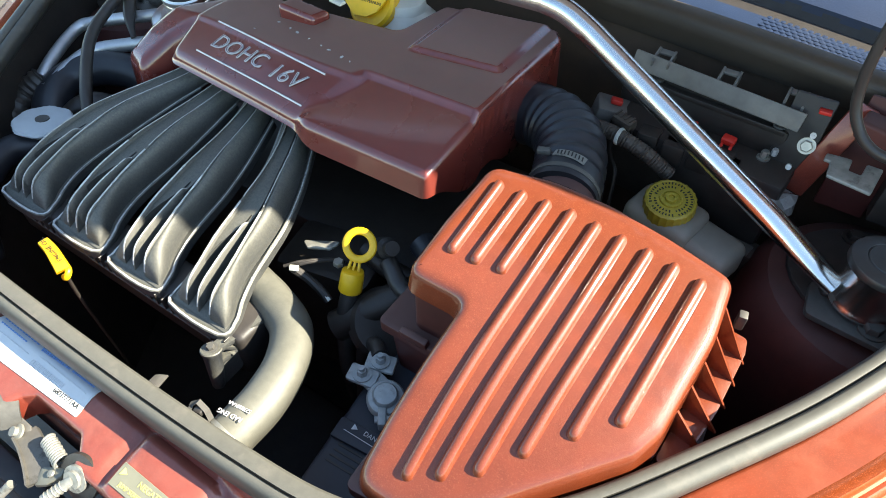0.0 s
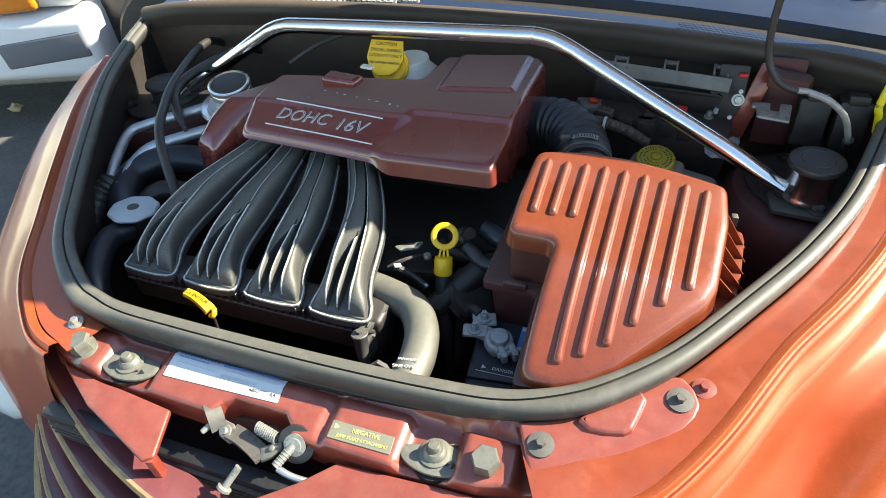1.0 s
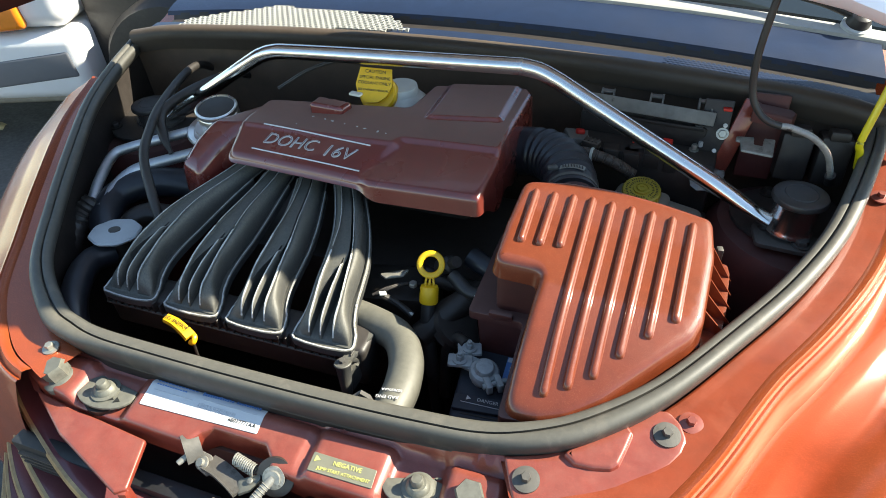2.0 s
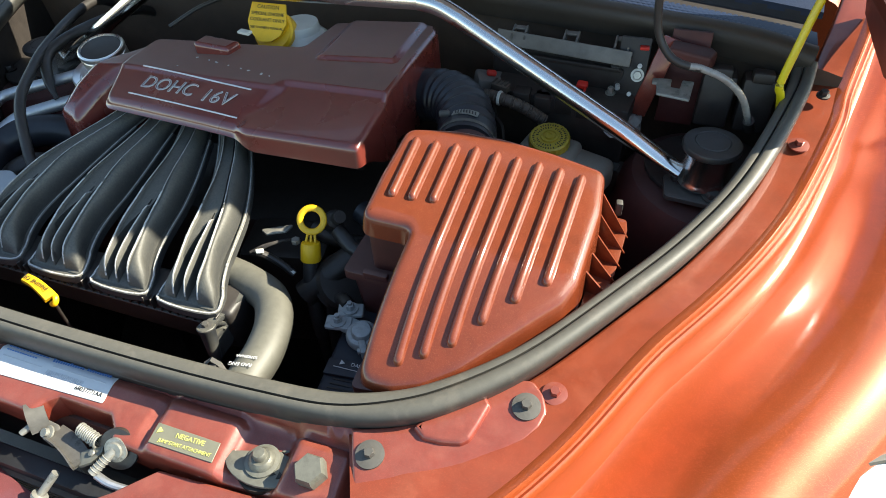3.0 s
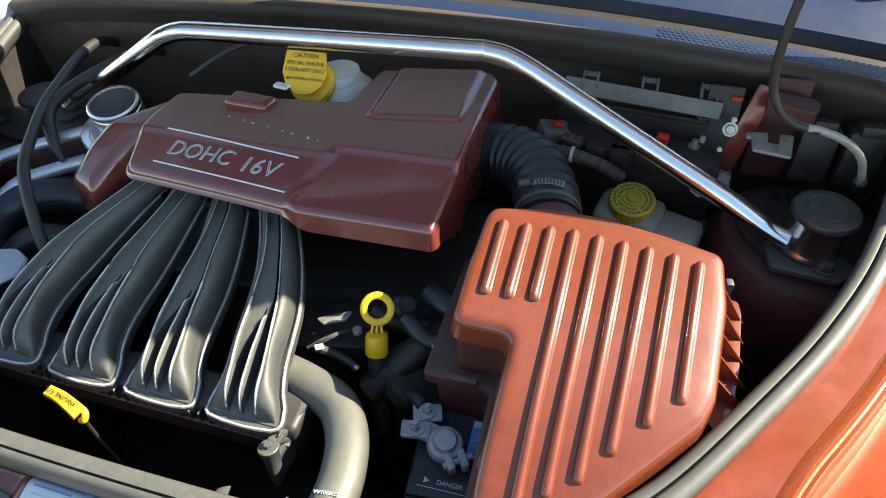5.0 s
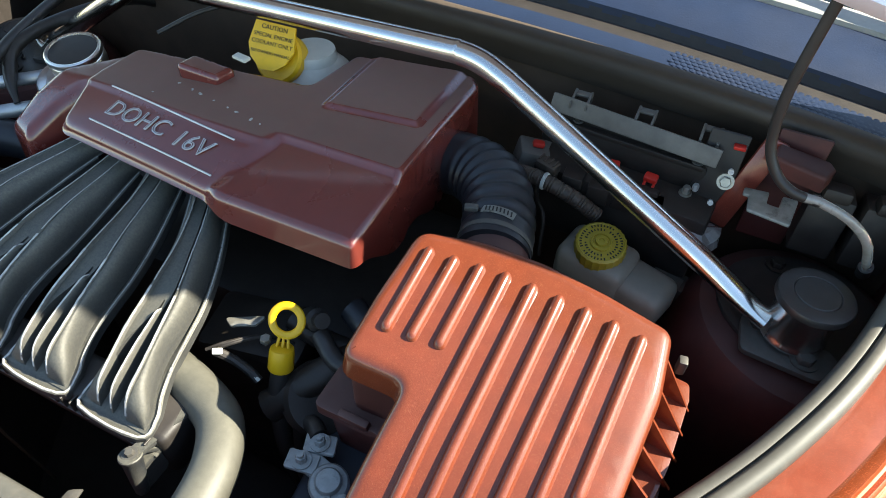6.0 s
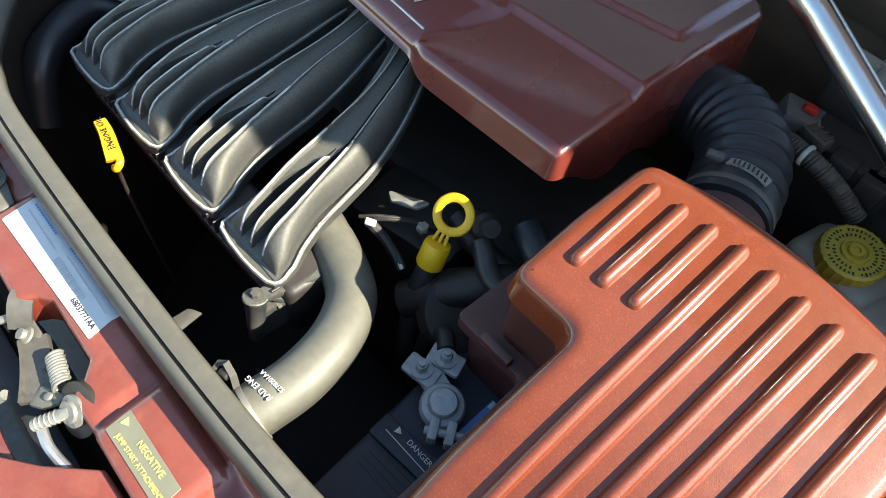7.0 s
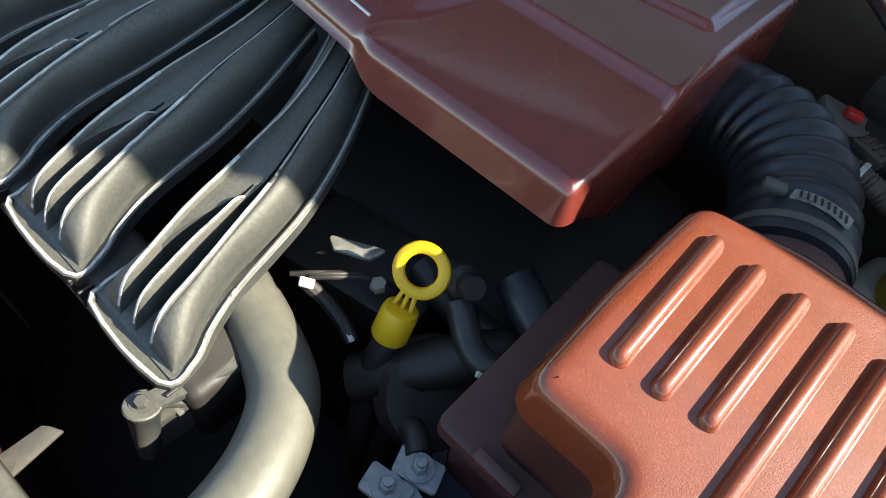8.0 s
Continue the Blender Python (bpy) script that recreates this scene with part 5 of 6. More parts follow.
# ---------------------------------------------------------------- brake reservoir
brake = thing("brake_reservoir", "white brake fluid reservoir with a yellow ribbed cap", "reservoir", (0.36, 0.0, 0.8))
bm = block((0.347, -0.020, 0.868), (0.080, 0.060, 0.05), (0, 0, -12), 0.012, 4)
block((0.398, -0.030, 0.860), (0.07, 0.055, 0.045), (0, 0, -18), 0.012, 4, bm=bm)
part("tank", bm, TANK, brake)
tilt = Vector((0.0, -0.20, 1)).normalized()
bcap = part("cap", lathe([(0.0268, -0.012), (0.0276, 0.0), (0.0268, 0.005), (0.0244, 0.0065), (0.0236, 0.0055), (0.0120, 0.0055), (0.0114, 0.0080), (0.0096, 0.0080), (0.0090, 0.0062), (0.0066, 0.0062), (0.0060, 0.0092), (0.0034, 0.0092), (0.0030, 0.0076), (0, 0.0076)], (0.347, -0.025, 0.902), tilt, 72, wave=lambda a: 1 + 0.018 * math.cos(a * 24)), YELLOW_DIRTY, brake, "grimy yellow cap")
tq = frame_from((1, 0, 0), tilt)
for radius, count in ((0.0215, 40), (0.0165, 30)):
    for k in range(count):
        if k % 9 == 7:
            continue
        a = 2 * math.pi * k / count
        p = Vector((0.347, -0.025, 0.902)) + tq.to_3x3() @ Vector((radius * math.cos(a), radius * math.sin(a), 0.0058))
        bar_q = (tq @ Matrix.Rotation(a, 4, "Z")).to_euler()
        part("ink_bar", block(p, (0.0030 - 0.0006 * (k % 3), 0.0014, 0.0004), tuple(math.degrees(v) for v in bar_q), 0), BLACK_INK, bcap)

# ---------------------------------------------------------------- caps and pipes beside the engine
oilcap = thing("oil_filler_cap", "chrome oil filler cap with a black centre", "cap", (-0.345, -0.07, 0.92))
oa = Vector((0.05, -0.16, 1)).normalized()
part("neck", lathe([(0.028, -0.04), (0.036, -0.026), (0.044, -0.018), (0.0465, -0.014), (0.0465, -0.010), (0.0445, -0.0075), (0.0415, -0.0085), (0.036, -0.012), (0.031, -0.010), (0.030, -0.002)], (-0.347, -0.078, 0.943), oa, 48), POLISHED, oilcap, "broad chrome collar")
part("cap", lathe([(0.0300, -0.006), (0.0335, -0.003), (0.0345, 0.001), (0.0345, 0.013), (0.0335, 0.0145), (0.0345, 0.016), (0.0352, 0.019), (0.0345, 0.0225), (0.0325, 0.0240), (0.0305, 0.0235), (0.0298, 0.0210)], (-0.340, -0.066, 0.948), oa, 48), POLISHED, oilcap)
part("disc", lathe([(0.0300, 0.019), (0.0300, 0.0215), (0.0285, 0.0220), (0, 0.0220)], (-0.340, -0.066, 0.948), oa, 48), BLACK, oilcap)
cool = thing("coolant_filler", "pale plastic coolant filler beside a black hose", "filler", (-0.392, -0.30, 0.84))
part("cap", lathe([(0.022, -0.006), (0.034, -0.005), (0.037, -0.001), (0.035, 0.002), (0.026, 0.0035), (0.009, 0.004), (0.0085, 0.003), (0, 0.003)], (-0.392, -0.298, 0.868), (0.03, 0.12, 1), 64, wave=lambda a: 1 + 0.025 * math.cos(a * 8) + 0.008 * math.cos(a * 32)), PALE_CAP, cool)
part("dot", lathe([(0.0085, 0.0030), (0.0085, 0.0048), (0, 0.0050)], (-0.392, -0.298, 0.868), (0.03, 0.12, 1), 20), DULL, cool, "grey centre dot")
part("neck", lathe([(0.02, -0.06), (0.02, -0.006), (0, -0.006)], (-0.392, -0.298, 0.868)), BLACK, cool)

ac = thing("air_conditioning_pipes", "pair of dull aluminium pipes beside the engine", "pipe", (-0.5, -0.15, 0.87))
part("pipe", pipe([(-0.495, -0.235, 0.865), (-0.505, -0.20, 0.880), (-0.515, -0.150, 0.895), (-0.495, -0.128, 0.902), (-0.41, -0.088, 0.920), (-0.36, -0.06, 0.93)], 0.0085, 16), ALU, ac)
part("pipe", pipe([(-0.470, -0.245, 0.860), (-0.475, -0.20, 0.872), (-0.465, -0.165, 0.882), (-0.43, -0.14, 0.890), (-0.36, -0.11, 0.905), (-0.31, -0.09, 0.91)], 0.0095, 16), ALU, ac)
part("conduit", pipe([(-0.49, -0.235, 0.866), (-0.50, -0.27, 0.845), (-0.48, -0.33, 0.82), (-0.45, -0.38, 0.78)], 0.017, 16, 14, size=lambda t: 1 + 0.07 * math.sin(t * 190)), BLACK, ac)
hoses = thing("heater_hoses", "black rubber hoses and loom beside the engine", "hose", (-0.43, -0.25, 0.8))
part("hose", pipe([(-0.30, -0.14, 0.84), (-0.37, -0.145, 0.86), (-0.44, -0.165, 0.862), (-0.475, -0.20, 0.855), (-0.465, -0.25, 0.84), (-0.44, -0.28, 0.80)], 0.025, 22, 10), BELLOW, hoses)
part("hose", pipe([(-0.395, -0.315, 0.84), (-0.405, -0.345, 0.845), (-0.395, -0.385, 0.84), (-0.375, -0.425, 0.82), (-0.36, -0.45, 0.76)], 0.019, 18, 10), BELLOW, hoses)
part("hose", pipe([(-0.36, -0.20, 0.83), (-0.41, -0.22, 0.84), (-0.43, -0.25, 0.82), (-0.42, -0.27, 0.76)], 0.020, 18, 10), GRIME, hoses)
loom = thing("wiring_loom", "thin black cables looped over the pipes", "cable", (-0.45, -0.1, 0.9))
part("cable", pipe([(-0.505, 0.150, 0.925), (-0.50, 0.10, 0.955), (-0.49, 0.04, 0.960), (-0.465, -0.06, 0.952), (-0.44, -0.12, 0.945), (-0.40, -0.19, 0.935), (-0.345, -0.25, 0.905), (-0.32, -0.275, 0.87)], 0.0075, 14), BLACK, loom)
part("cable", pipe([(-0.425, 0.160, 0.915), (-0.43, 0.10, 0.945), (-0.45, 0.0, 0.952), (-0.455, -0.07, 0.945), (-0.43, -0.11, 0.925), (-0.405, -0.13, 0.905)], 0.0085, 14, size=lambda t: 1.0 - 0.55 * smoothstep(0.75, 1.0, t)), BLACK, loom)
part("cable", pipe([(-0.26, 0.0, 0.98), (-0.22, 0.04, 1.0), (-0.17, 0.075, 1.01), (-0.12, 0.10, 1.012)], 0.003, 10), BLACK, loom)

# coolant bottle with the yellow tag
bottle = thing("coolant_bottle", "white coolant bottle with a yellow warning cap", "bottle", (-0.07, 0.06, 0.85))
part("bottle", lathe([(0.05, -0.14), (0.052, -0.05), (0.045, -0.015), (0.03, 0.0), (0.028, 0.012), (0, 0.012)], (-0.058, 0.05, 0.975), n=36), WHITE_PLASTIC, bottle)
nt_ = Vector((0.10, -0.80, 0.60)).normalized()
tq = frame_from((1, 0.06, 0), nt_)
T = lambda x, y, z=0.0: Vector((-0.084, 0.010, 1.005)) + tq.to_3x3() @ Vector((x, y, z))
bm = bmesh.new()
tag_out = [(x * 0.9, y * 0.92) for x, y in [(-0.029, 0.026), (0.029, 0.026), (0.033, -0.004), (0.024, -0.022), (0.010, -0.032), (-0.010, -0.034), (-0.028, -0.020), (-0.034, -0.004)]]
lo, hi = [bm.verts.new(T(x, y, -0.0015)) for x, y in tag_out], [bm.verts.new(T(x, y, 0.0015)) for x, y in tag_out]
bm.faces.new(hi), bm.faces.new(lo[::-1])
for i in range(8):
    j = (i + 1) % 8
    bm.faces.new((lo[i], lo[j], hi[j], hi[i]))
tag = part("tag", bm, YELLOW, bottle, "yellow warning tag")
part("cap", lathe([(0.030, -0.022), (0.031, 0.0), (0.028, 0.004), (0, 0.004)], T(0.004, -0.012, -0.012), nt_, 40), YELLOW, bottle)
for text, y, size in (("CAUTION", 0.018, 0.0076), ("SPECIAL ENGINE", 0.0085, 0.0069), ("COOLANT ONLY", 0.0, 0.0069), ("SEE OWNERS MANUAL", -0.011, 0.0050)):
    words(text, size, BLACK_INK, tag, T(0, y, 0.0018), tq, depth=0.0002)

# ---------------------------------------------------------------- battery
batt = thing("battery", "black car battery half under the air filter box", "battery", (0.25, -0.4, 0.6))
part("case", block((0.265, -0.385, 0.70), (0.18, 0.24, 0.20), (0, 0, 6), 0.006, 3), BATTERY, batt)
part("ridge", block((0.262, -0.383, 0.803), (0.17, 0.022, 0.006), (0, 0, 6), 0.002), BATTERY, batt)
term = part("terminal", lathe([(0.0155, -0.03), (0.0155, -0.004), (0.0150, 0.0), (0.0125, 0.001), (0.0125, 0.005), (0.0108, 0.0075), (0.0, 0.009)], (0.204, -0.347, 0.820), (0.1, -0.1, 1), 28), LEAD, batt, "dull lead post")
part("collar", lathe([(0.019, -0.006), (0.019, 0.0), (0.017, 0.003), (0.013, 0.004), (0.013, -0.006)], (0.204, -0.347, 0.817), (0.1, -0.1, 1), 28), LEAD, batt, "dull zinc clamp collar")
for dx, dy in ((0.009, -0.016), (0.020, -0.010)):
    part("clamp_jaw", block((0.204 + dx * 1.1, -0.347 + dy * 1.15, 0.815), (0.008, 0.020, 0.014), (0, 0, 35), 0.002), LEAD, batt)
part("clamp_bolt", pipe([(0.209, -0.371, 0.816), (0.234, -0.352, 0.816)], 0.0035, 10, 1), LEAD, batt)
for x, y, a in ((0.170, -0.340, 12), (0.176, -0.318, 18)):
    lug = part("lug", plate([(x + 0.016 * math.cos(math.radians(a + q)) * k, y + 0.014 * math.sin(math.radians(a + q)) * k) for q, k in ((35, 1.2), (145, 1.2), (215, 1.2), (325, 1.2))], 0.819, 0.004, 0.003), LEAD, batt, "pale oxidised lug")
    part("nut", hex_head(0.0055, 0.009, (x, y, 0.819), bm=lathe([(0.0095, 0), (0.0095, 0.002), (0, 0.002)], (x, y, 0.819))), LEAD, lug)
    part("stud", lathe([(0.003, 0.0), (0.003, 0.013), (0, 0.013)], (x, y, 0.819), n=12), LEAD, lug)
part("strap", block((0.186, -0.338, 0.813), (0.034, 0.022, 0.006), (0, 0, -12), 0.002), LEAD, batt)
part("lead", pipe([(0.170, -0.312, 0.816), (0.155, -0.302, 0.812), (0.14, -0.303, 0.79), (0.135, -0.31, 0.70)], 0.009, 14), BLACK, batt)
part("label", block((0.2345, -0.329, 0.8065), (0.018, 0.042, 0.002), (0, 0, 2), 0), BLUE_LABEL, batt, "blue and white label")
part("label_end", block((0.2335, -0.3125, 0.8078), (0.015, 0.007, 0.0008), (0, 0, 2), 0), WHITE_INK, batt)
words("SI", 0.011, WHITE_INK, batt, (0.2345, -0.3275, 0.8080), (0, 0, 2), depth=0.0002)
words("DANGER", 0.0066, WHITE_INK, batt, (0.219, -0.3835, 0.8068), (0, 0, 2), depth=0.0002, label="white printed warning")
part("triangle", lathe([(0.0038, 0), (0.0038, 0.0004), (0, 0.0004)], (0.1945, -0.3845, 0.8066), (0, 0, 1), 3), WHITE_INK, batt, "white warning triangle")
part("underline", block((0.212, -0.3905, 0.8066), (0.050, 0.0007, 0.0005), (0, 0, 2), 0), WHITE_INK, batt)
for k in range(4):
    part("print_bar", block((0.215, -0.402 - 0.006 * k, 0.8008), (0.05, 0.002, 0.0006), (0, 0, 4), 0), BLACK, batt)

# ---------------------------------------------------------------- fuse box and rear right corner
fuse = thing("fuse_box", "black ribbed fuse box with red clips behind the strut bar", "fuse box", (0.34, 0.06, 0.85))
part("case", block((0.345, 0.075, 0.885), (0.20, 0.085, 0.09), (0, 0, -4), 0.006), BROWN_BLACK, fuse)
cov = part("cover", block((0.330, 0.098, 0.945), (0.19, 0.036, 0.036), (0, 0, -4), 0.005), BROWN_BLACK, fuse)
for k in range(3):
    part("rib", block((0.330, 0.078 + 0.011 * k, 0.962 + 0.003 * k), (0.178, 0.003, 0.006), (0, 0, -4), 0.001), BROWN_BLACK, cov)
for x, y, turn_ in ((0.327, 0.066, 8), (0.371, 0.063, -6)):
    clip = part("clip", block((x, y, 0.939), (0.015, 0.010, 0.009), (20, 0, turn_), 0.002), RED_CLIP, fuse, "red clip")
    for dx in (-0.005, 0.005):
        part("prong", block((x + dx, y - 0.007, 0.934), (0.003, 0.006, 0.006), (20, 0, turn_), 0.0008), RED_CLIP, clip)
    part("latch", block((x + 0.002, y - 0.014, 0.925), (0.024, 0.010, 0.020), (0, 0, turn_), 0.002), BROWN_BLACK, fuse)
for k in range(5):
    part("relay", block((0.262 + 0.030 * k, 0.040, 0.918 + 0.003 * (k % 2)), (0.024, 0.022, 0.024), (0, 0, 3 * (k % 3)), 0.002), BROWN_BLACK, fuse)
part("stud", hex_head(0.0045, 0.010, (0.410, 0.066, 0.930), bm=lathe([(0.007, 0), (0.007, 0.002), (0, 0.002)], (0.410, 0.066, 0.930))), ZINC, fuse)
part("stud", hex_head(0.0035, 0.008, (0.418, 0.069, 0.936)), WORN, fuse)
conn = thing("wiring_connector", "grey multi-pin connector with a red lock", "connector", (0.236, 0.07, 0.90))
part("body", block((0.236, 0.066, 0.918), (0.044, 0.036, 0.030), (0, 12, 25), 0.004), PANEL, conn)
part("lock", block((0.239, 0.066, 0.937), (0.014, 0.009, 0.007), (0, 12, 25), 0.002), RED_CLIP, conn, "red lock")
part("lock", block((0.226, 0.052, 0.931), (0.009, 0.006, 0.006), (0, 12, 25), 0.002), RED_CLIP, conn)
for k in range(5):
    part("wire", pipe([(0.222 + 0.006 * k, 0.052, 0.915), (0.220 + 0.009 * k, 0.030, 0.908 - 0.004 * k), (0.226 + 0.012 * k, 0.005, 0.886), (0.24 + 0.01 * k, -0.01, 0.84)], 0.0022, 8), BROWN_BLACK, conn)
part("conduit", pipe([(0.222, 0.030, 0.912), (0.238, 0.022, 0.926), (0.266, 0.014, 0.930), (0.300, 0.012, 0.922), (0.330, 0.018, 0.902)], 0.0085, 14, 22, size=lambda t: 1 + 0.07 * math.sin(t * 240)), LOOM, conn, "dusty brown corrugated conduit")
part("branch", pipe([(0.240, 0.020, 0.926), (0.228, 0.006, 0.934), (0.222, -0.008, 0.922)], 0.0050, 12), LOOM, conn)
part("branch_plug", block((0.262, 0.034, 0.936), (0.026, 0.014, 0.012), (8, 0, -18), 0.002), LOOM, conn, "brown dusty plug")
for k in range(4):
    part("plug_rib", block((0.252 + 0.0062 * k, 0.0385 - 0.002 * k, 0.9425), (0.002, 0.010, 0.002), (8, 0, -18), 0), LOOM, conn)
part("tie", lathe([(0.0098, -0.002), (0.0104, 0.0), (0.0098, 0.002)], (0.266, 0.014, 0.930), (1, -0.1, 0), 20), WHITE_PLASTIC, conn, "pale cable tie")
bm = lathe([(0.0, -0.004), (0.020, 0.0), (0.027, 0.010), (0.022, 0.019), (0.011, 0.024), (0.0, 0.025)], (0.430, 0.040, 0.892), (0.2, -0.1, 1), 26)
for v in bm.verts:
    v.co += Vector((0.010, 0.006, 0.007)) * noise.noise(v.co * 90)
film = thing("plastic_wrap", "crumpled cloudy plastic wrap beside the fuse box", "wrap", (0.43, 0.04, 0.89))
part("wrap", bm, BAG, film, smooth=12)
pump = thing("relay_module", "black module with a small pale label", "module", (0.425, 0.02, 0.80))
part("case", block((0.428, 0.022, 0.815), (0.045, 0.03, 0.06), (0, 0, -10), 0.004), BROWN_BLACK, pump)
part("label", block((0.424, 0.016, 0.8465), (0.034, 0.018, 0.0012), (0, 0, -10), 0), DULL, pump, "pale grey label")

rail = thing("cowl_rail", "dusty grey metal rail below the cowl", "rail", (0.33, 0.09, 0.98))
part("rail", block((0.335, 0.080, 0.982), (0.190, 0.004, 0.020), (-22, 1, -5), 0.001), PANEL, rail)
part("lower_ledge", block((0.335, 0.090, 0.972), (0.190, 0.022, 0.003), (0, 1, -5), 0.001), BROWN_BLACK, rail)
for x in (0.262, 0.335, 0.405):
    part("stay", block((x, 0.096, 0.987), (0.003, 0.026, 0.012), (12, 0, 0), 0.0008), PANEL, rail)
    part("stay", block((x + 0.018, 0.096, 0.987), (0.003, 0.026, 0.012), (12, 0, 0), 0.0008), PANEL, rail)
    part("stay_bridge", block((x + 0.009, 0.104, 0.992), (0.020, 0.008, 0.003), (12, 0, 0), 0.0008), PANEL, rail)
for x, y, z in ((0.274, 0.092, 0.968), (0.411, 0.078, 0.968)):
    part("bolt", hex_head(0.005, 0.005, (x, y, z), (0, -0.6, 0.8), bm=lathe([(0.007, -0.001), (0.007, 0.001), (0, 0.001)], (x, y, z), (0, -0.6, 0.8))), DULL, rail)
brk = thing("hinge_bracket", "red painted bracket with a bare metal tag", "bracket", (0.47, 0.1, 0.9))
part("plate", block((0.463, 0.080, 0.955), (0.024, 0.006, 0.11), (-14, 16, 4), 0.002), BAY_PAINT, brk)
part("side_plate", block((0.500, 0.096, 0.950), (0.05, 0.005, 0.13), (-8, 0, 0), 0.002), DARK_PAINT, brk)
box = part("box_top", shell([(0.474, 0.064), (0.526, 0.058), (0.534, 0.080), (0.528, 0.090), (0.478, 0.092)], lambda x, y: 1.004 - 0.10 * (x - 0.5), 0.004, depth=0.018, step=0.006, corner=0.004), DARK_PAINT, brk, "red folded box darkened for its shade")
part("tag", plate([(0.462, 0.052), (0.468, 0.052), (0.470, 0.036), (0.512, 0.032), (0.514, 0.062), (0.499, 0.062), (0.498, 0.048), (0.486, 0.049), (0.486, 0.062), (0.462, 0.060)], 0.963, 0.003, 0.002, tilt=lambda x, y: 0.962 + 0.35 * (y - 0.05)), BRIGHT, brk, "bare steel tag")
part("backing", block((0.432, 0.078, 0.950), (0.040, 0.006, 0.11), (-14, 0, 0), 0.002), BROWN_BLACK, brk, "grimy black plate")
part("square_nut", block((0.444, 0.082, 0.994), (0.012, 0.008, 0.004), (0, 0, 5), 0.001), RED_CLIP, brk, "small red square")
part("bolt", hex_head(0.006, 0.005, (0.442, 0.052, 0.970), (0, -0.9, 0.4), bm=lathe([(0.0085, -0.002), (0.0085, 0.001), (0, 0.001)], (0.442, 0.052, 0.970), (0, -0.9, 0.4))), ZINC, brk)
part("stud", lathe([(0.003, 0), (0.003, 0.006), (0, 0.006)], (0.443, 0.055, 0.982), (0, -0.9, 0.4), 10), WORN, brk)
part("stud", lathe([(0.003, 0), (0.003, 0.006), (0, 0.006)], (0.436, 0.046, 0.945), (0, -0.9, 0.4), 10), WORN, brk)
for x, z in ((0.545, 0.935), (0.595, 0.935)):
    r = thing("relay_block", "black relay block at the back of the bay", "relay", (x, 0.08, z), group="relay blocks")
    part("case", block((x, 0.085, z), (0.042, 0.04, 0.07), (-10, 0, 0), 0.004), BROWN_BLACK, r)
    part("top", block((x, 0.08, z + 0.04), (0.026, 0.024, 0.014), (-10, 0, 0), 0.003), BROWN_BLACK, r)

wash = thing("washer_hose", "thin black washer hose with a cloudy clear end", "hose", (0.57, 0.01, 0.95))
part("hose", pipe([(0.513, -0.014, 1.024), (0.488, -0.018, 1.030), (0.470, -0.014, 1.042), (0.457, -0.010, 1.066), (0.452, -0.008, 1.11), (0.455, -0.004, 1.17), (0.462, 0.0, 1.24), (0.47, 0.01, 1.33)], 0.0046, 12), BLACK, wash)
part("clear_end", pipe([(0.586, 0.020, 0.944), (0.580, 0.009, 0.960), (0.566, -0.003, 0.990), (0.543, -0.010, 1.012), (0.515, -0.014, 1.024), (0.500, -0.017, 1.027)], 0.0044, 12), CLEAR, wash, "cloudy clear end of the hose")
part("stub", pipe([(0.592, 0.034, 0.925), (0.586, 0.020, 0.945)], 0.0068, 12, 1), BLACK, wash)
prop = thing("prop_rod", "yellow painted bonnet prop rod", "prop rod", (0.62, 0.04, 0.95))
part("rod", pipe([(0.622, 0.050, 0.945), (0.614, 0.038, 0.975), (0.608, 0.031, 0.992), (0.612, 0.036, 1.03), (0.622, 0.050, 1.09), (0.634, 0.055, 1.13), (0.66, 0.05, 1.20)], 0.0048, 14), LEMON, prop)

# ---------------------------------------------------------------- front crossmember fittings


def bumper(x, y, z, tilt_):
    t = thing("bonnet_stop", "dull hexagonal bonnet stop on the crossmember", "bonnet stop", (x, y, z), group="bonnet stops")
    part("head", hex_head(0.0155, 0.022, (x, y, z + 0.002), tilt_), WEATHERED, t)
    part("base", lathe([(0.022, -0.006), (0.022, 0.002), (0.019, 0.005), (0.014, 0.007), (0, 0.007)], (x, y, z), tilt_, 28), WEATHERED, t)


def fixing(x, y, z, flip, lean):
    t = thing("fixing_plate", "zinc plate with a bolt and washer on the crossmember", "plate", (x, y, z), group="fixing plates")
    pts = [(x + 0.040 * math.cos(a), y + 0.024 * math.sin(a)) for a in np.linspace(math.pi, 2 * math.pi, 14)] + [(x + 0.038, y + 0.010), (x + 0.010, y + 0.014), (x - 0.022 * flip, y + 0.018)]
    # Dark disc that deepens the plate's contact shadow.
    part("base", lathe([(0.027, -0.007), (0.027, 0.0), (0, 0.0)], (x, y, z), n=28), GRIME, t, "dark disc for the shadow under the plate")
    z += 0.006
    part("plate", plate(pts, z, 0.003, 0.002), WEATHERED, t)
    part("washer", lathe([(0.017, 0), (0.017, 0.002), (0.013, 0.003), (0.012, 0.006), (0.009, 0.009), (0, 0.009)], (x, y, z), n=28), WEATHERED, t)
    part("bolt", lathe([(0.0068, 0.0), (0.0068, 0.014), (0.0055, 0.016), (0, 0.016)], (x, y, z), lean, 16), WEATHERED, t)
    for dx in (0.014, 0.023):
        part("slot", lathe([(0.0045, 0), (0.0045, 0.0006), (0, 0.0006)], (x + dx, y - 0.008, z + 0.0005), n=3), BLACK_INK, t)


bumper(-0.279, -0.531, 0.842, (-0.14, -0.12, 1))
bumper(0.244, -0.530, 0.844, (0.0, -0.2, 1))
fixing(-0.211, -0.531, 0.836, 1, (-0.05, 0.0, 1))
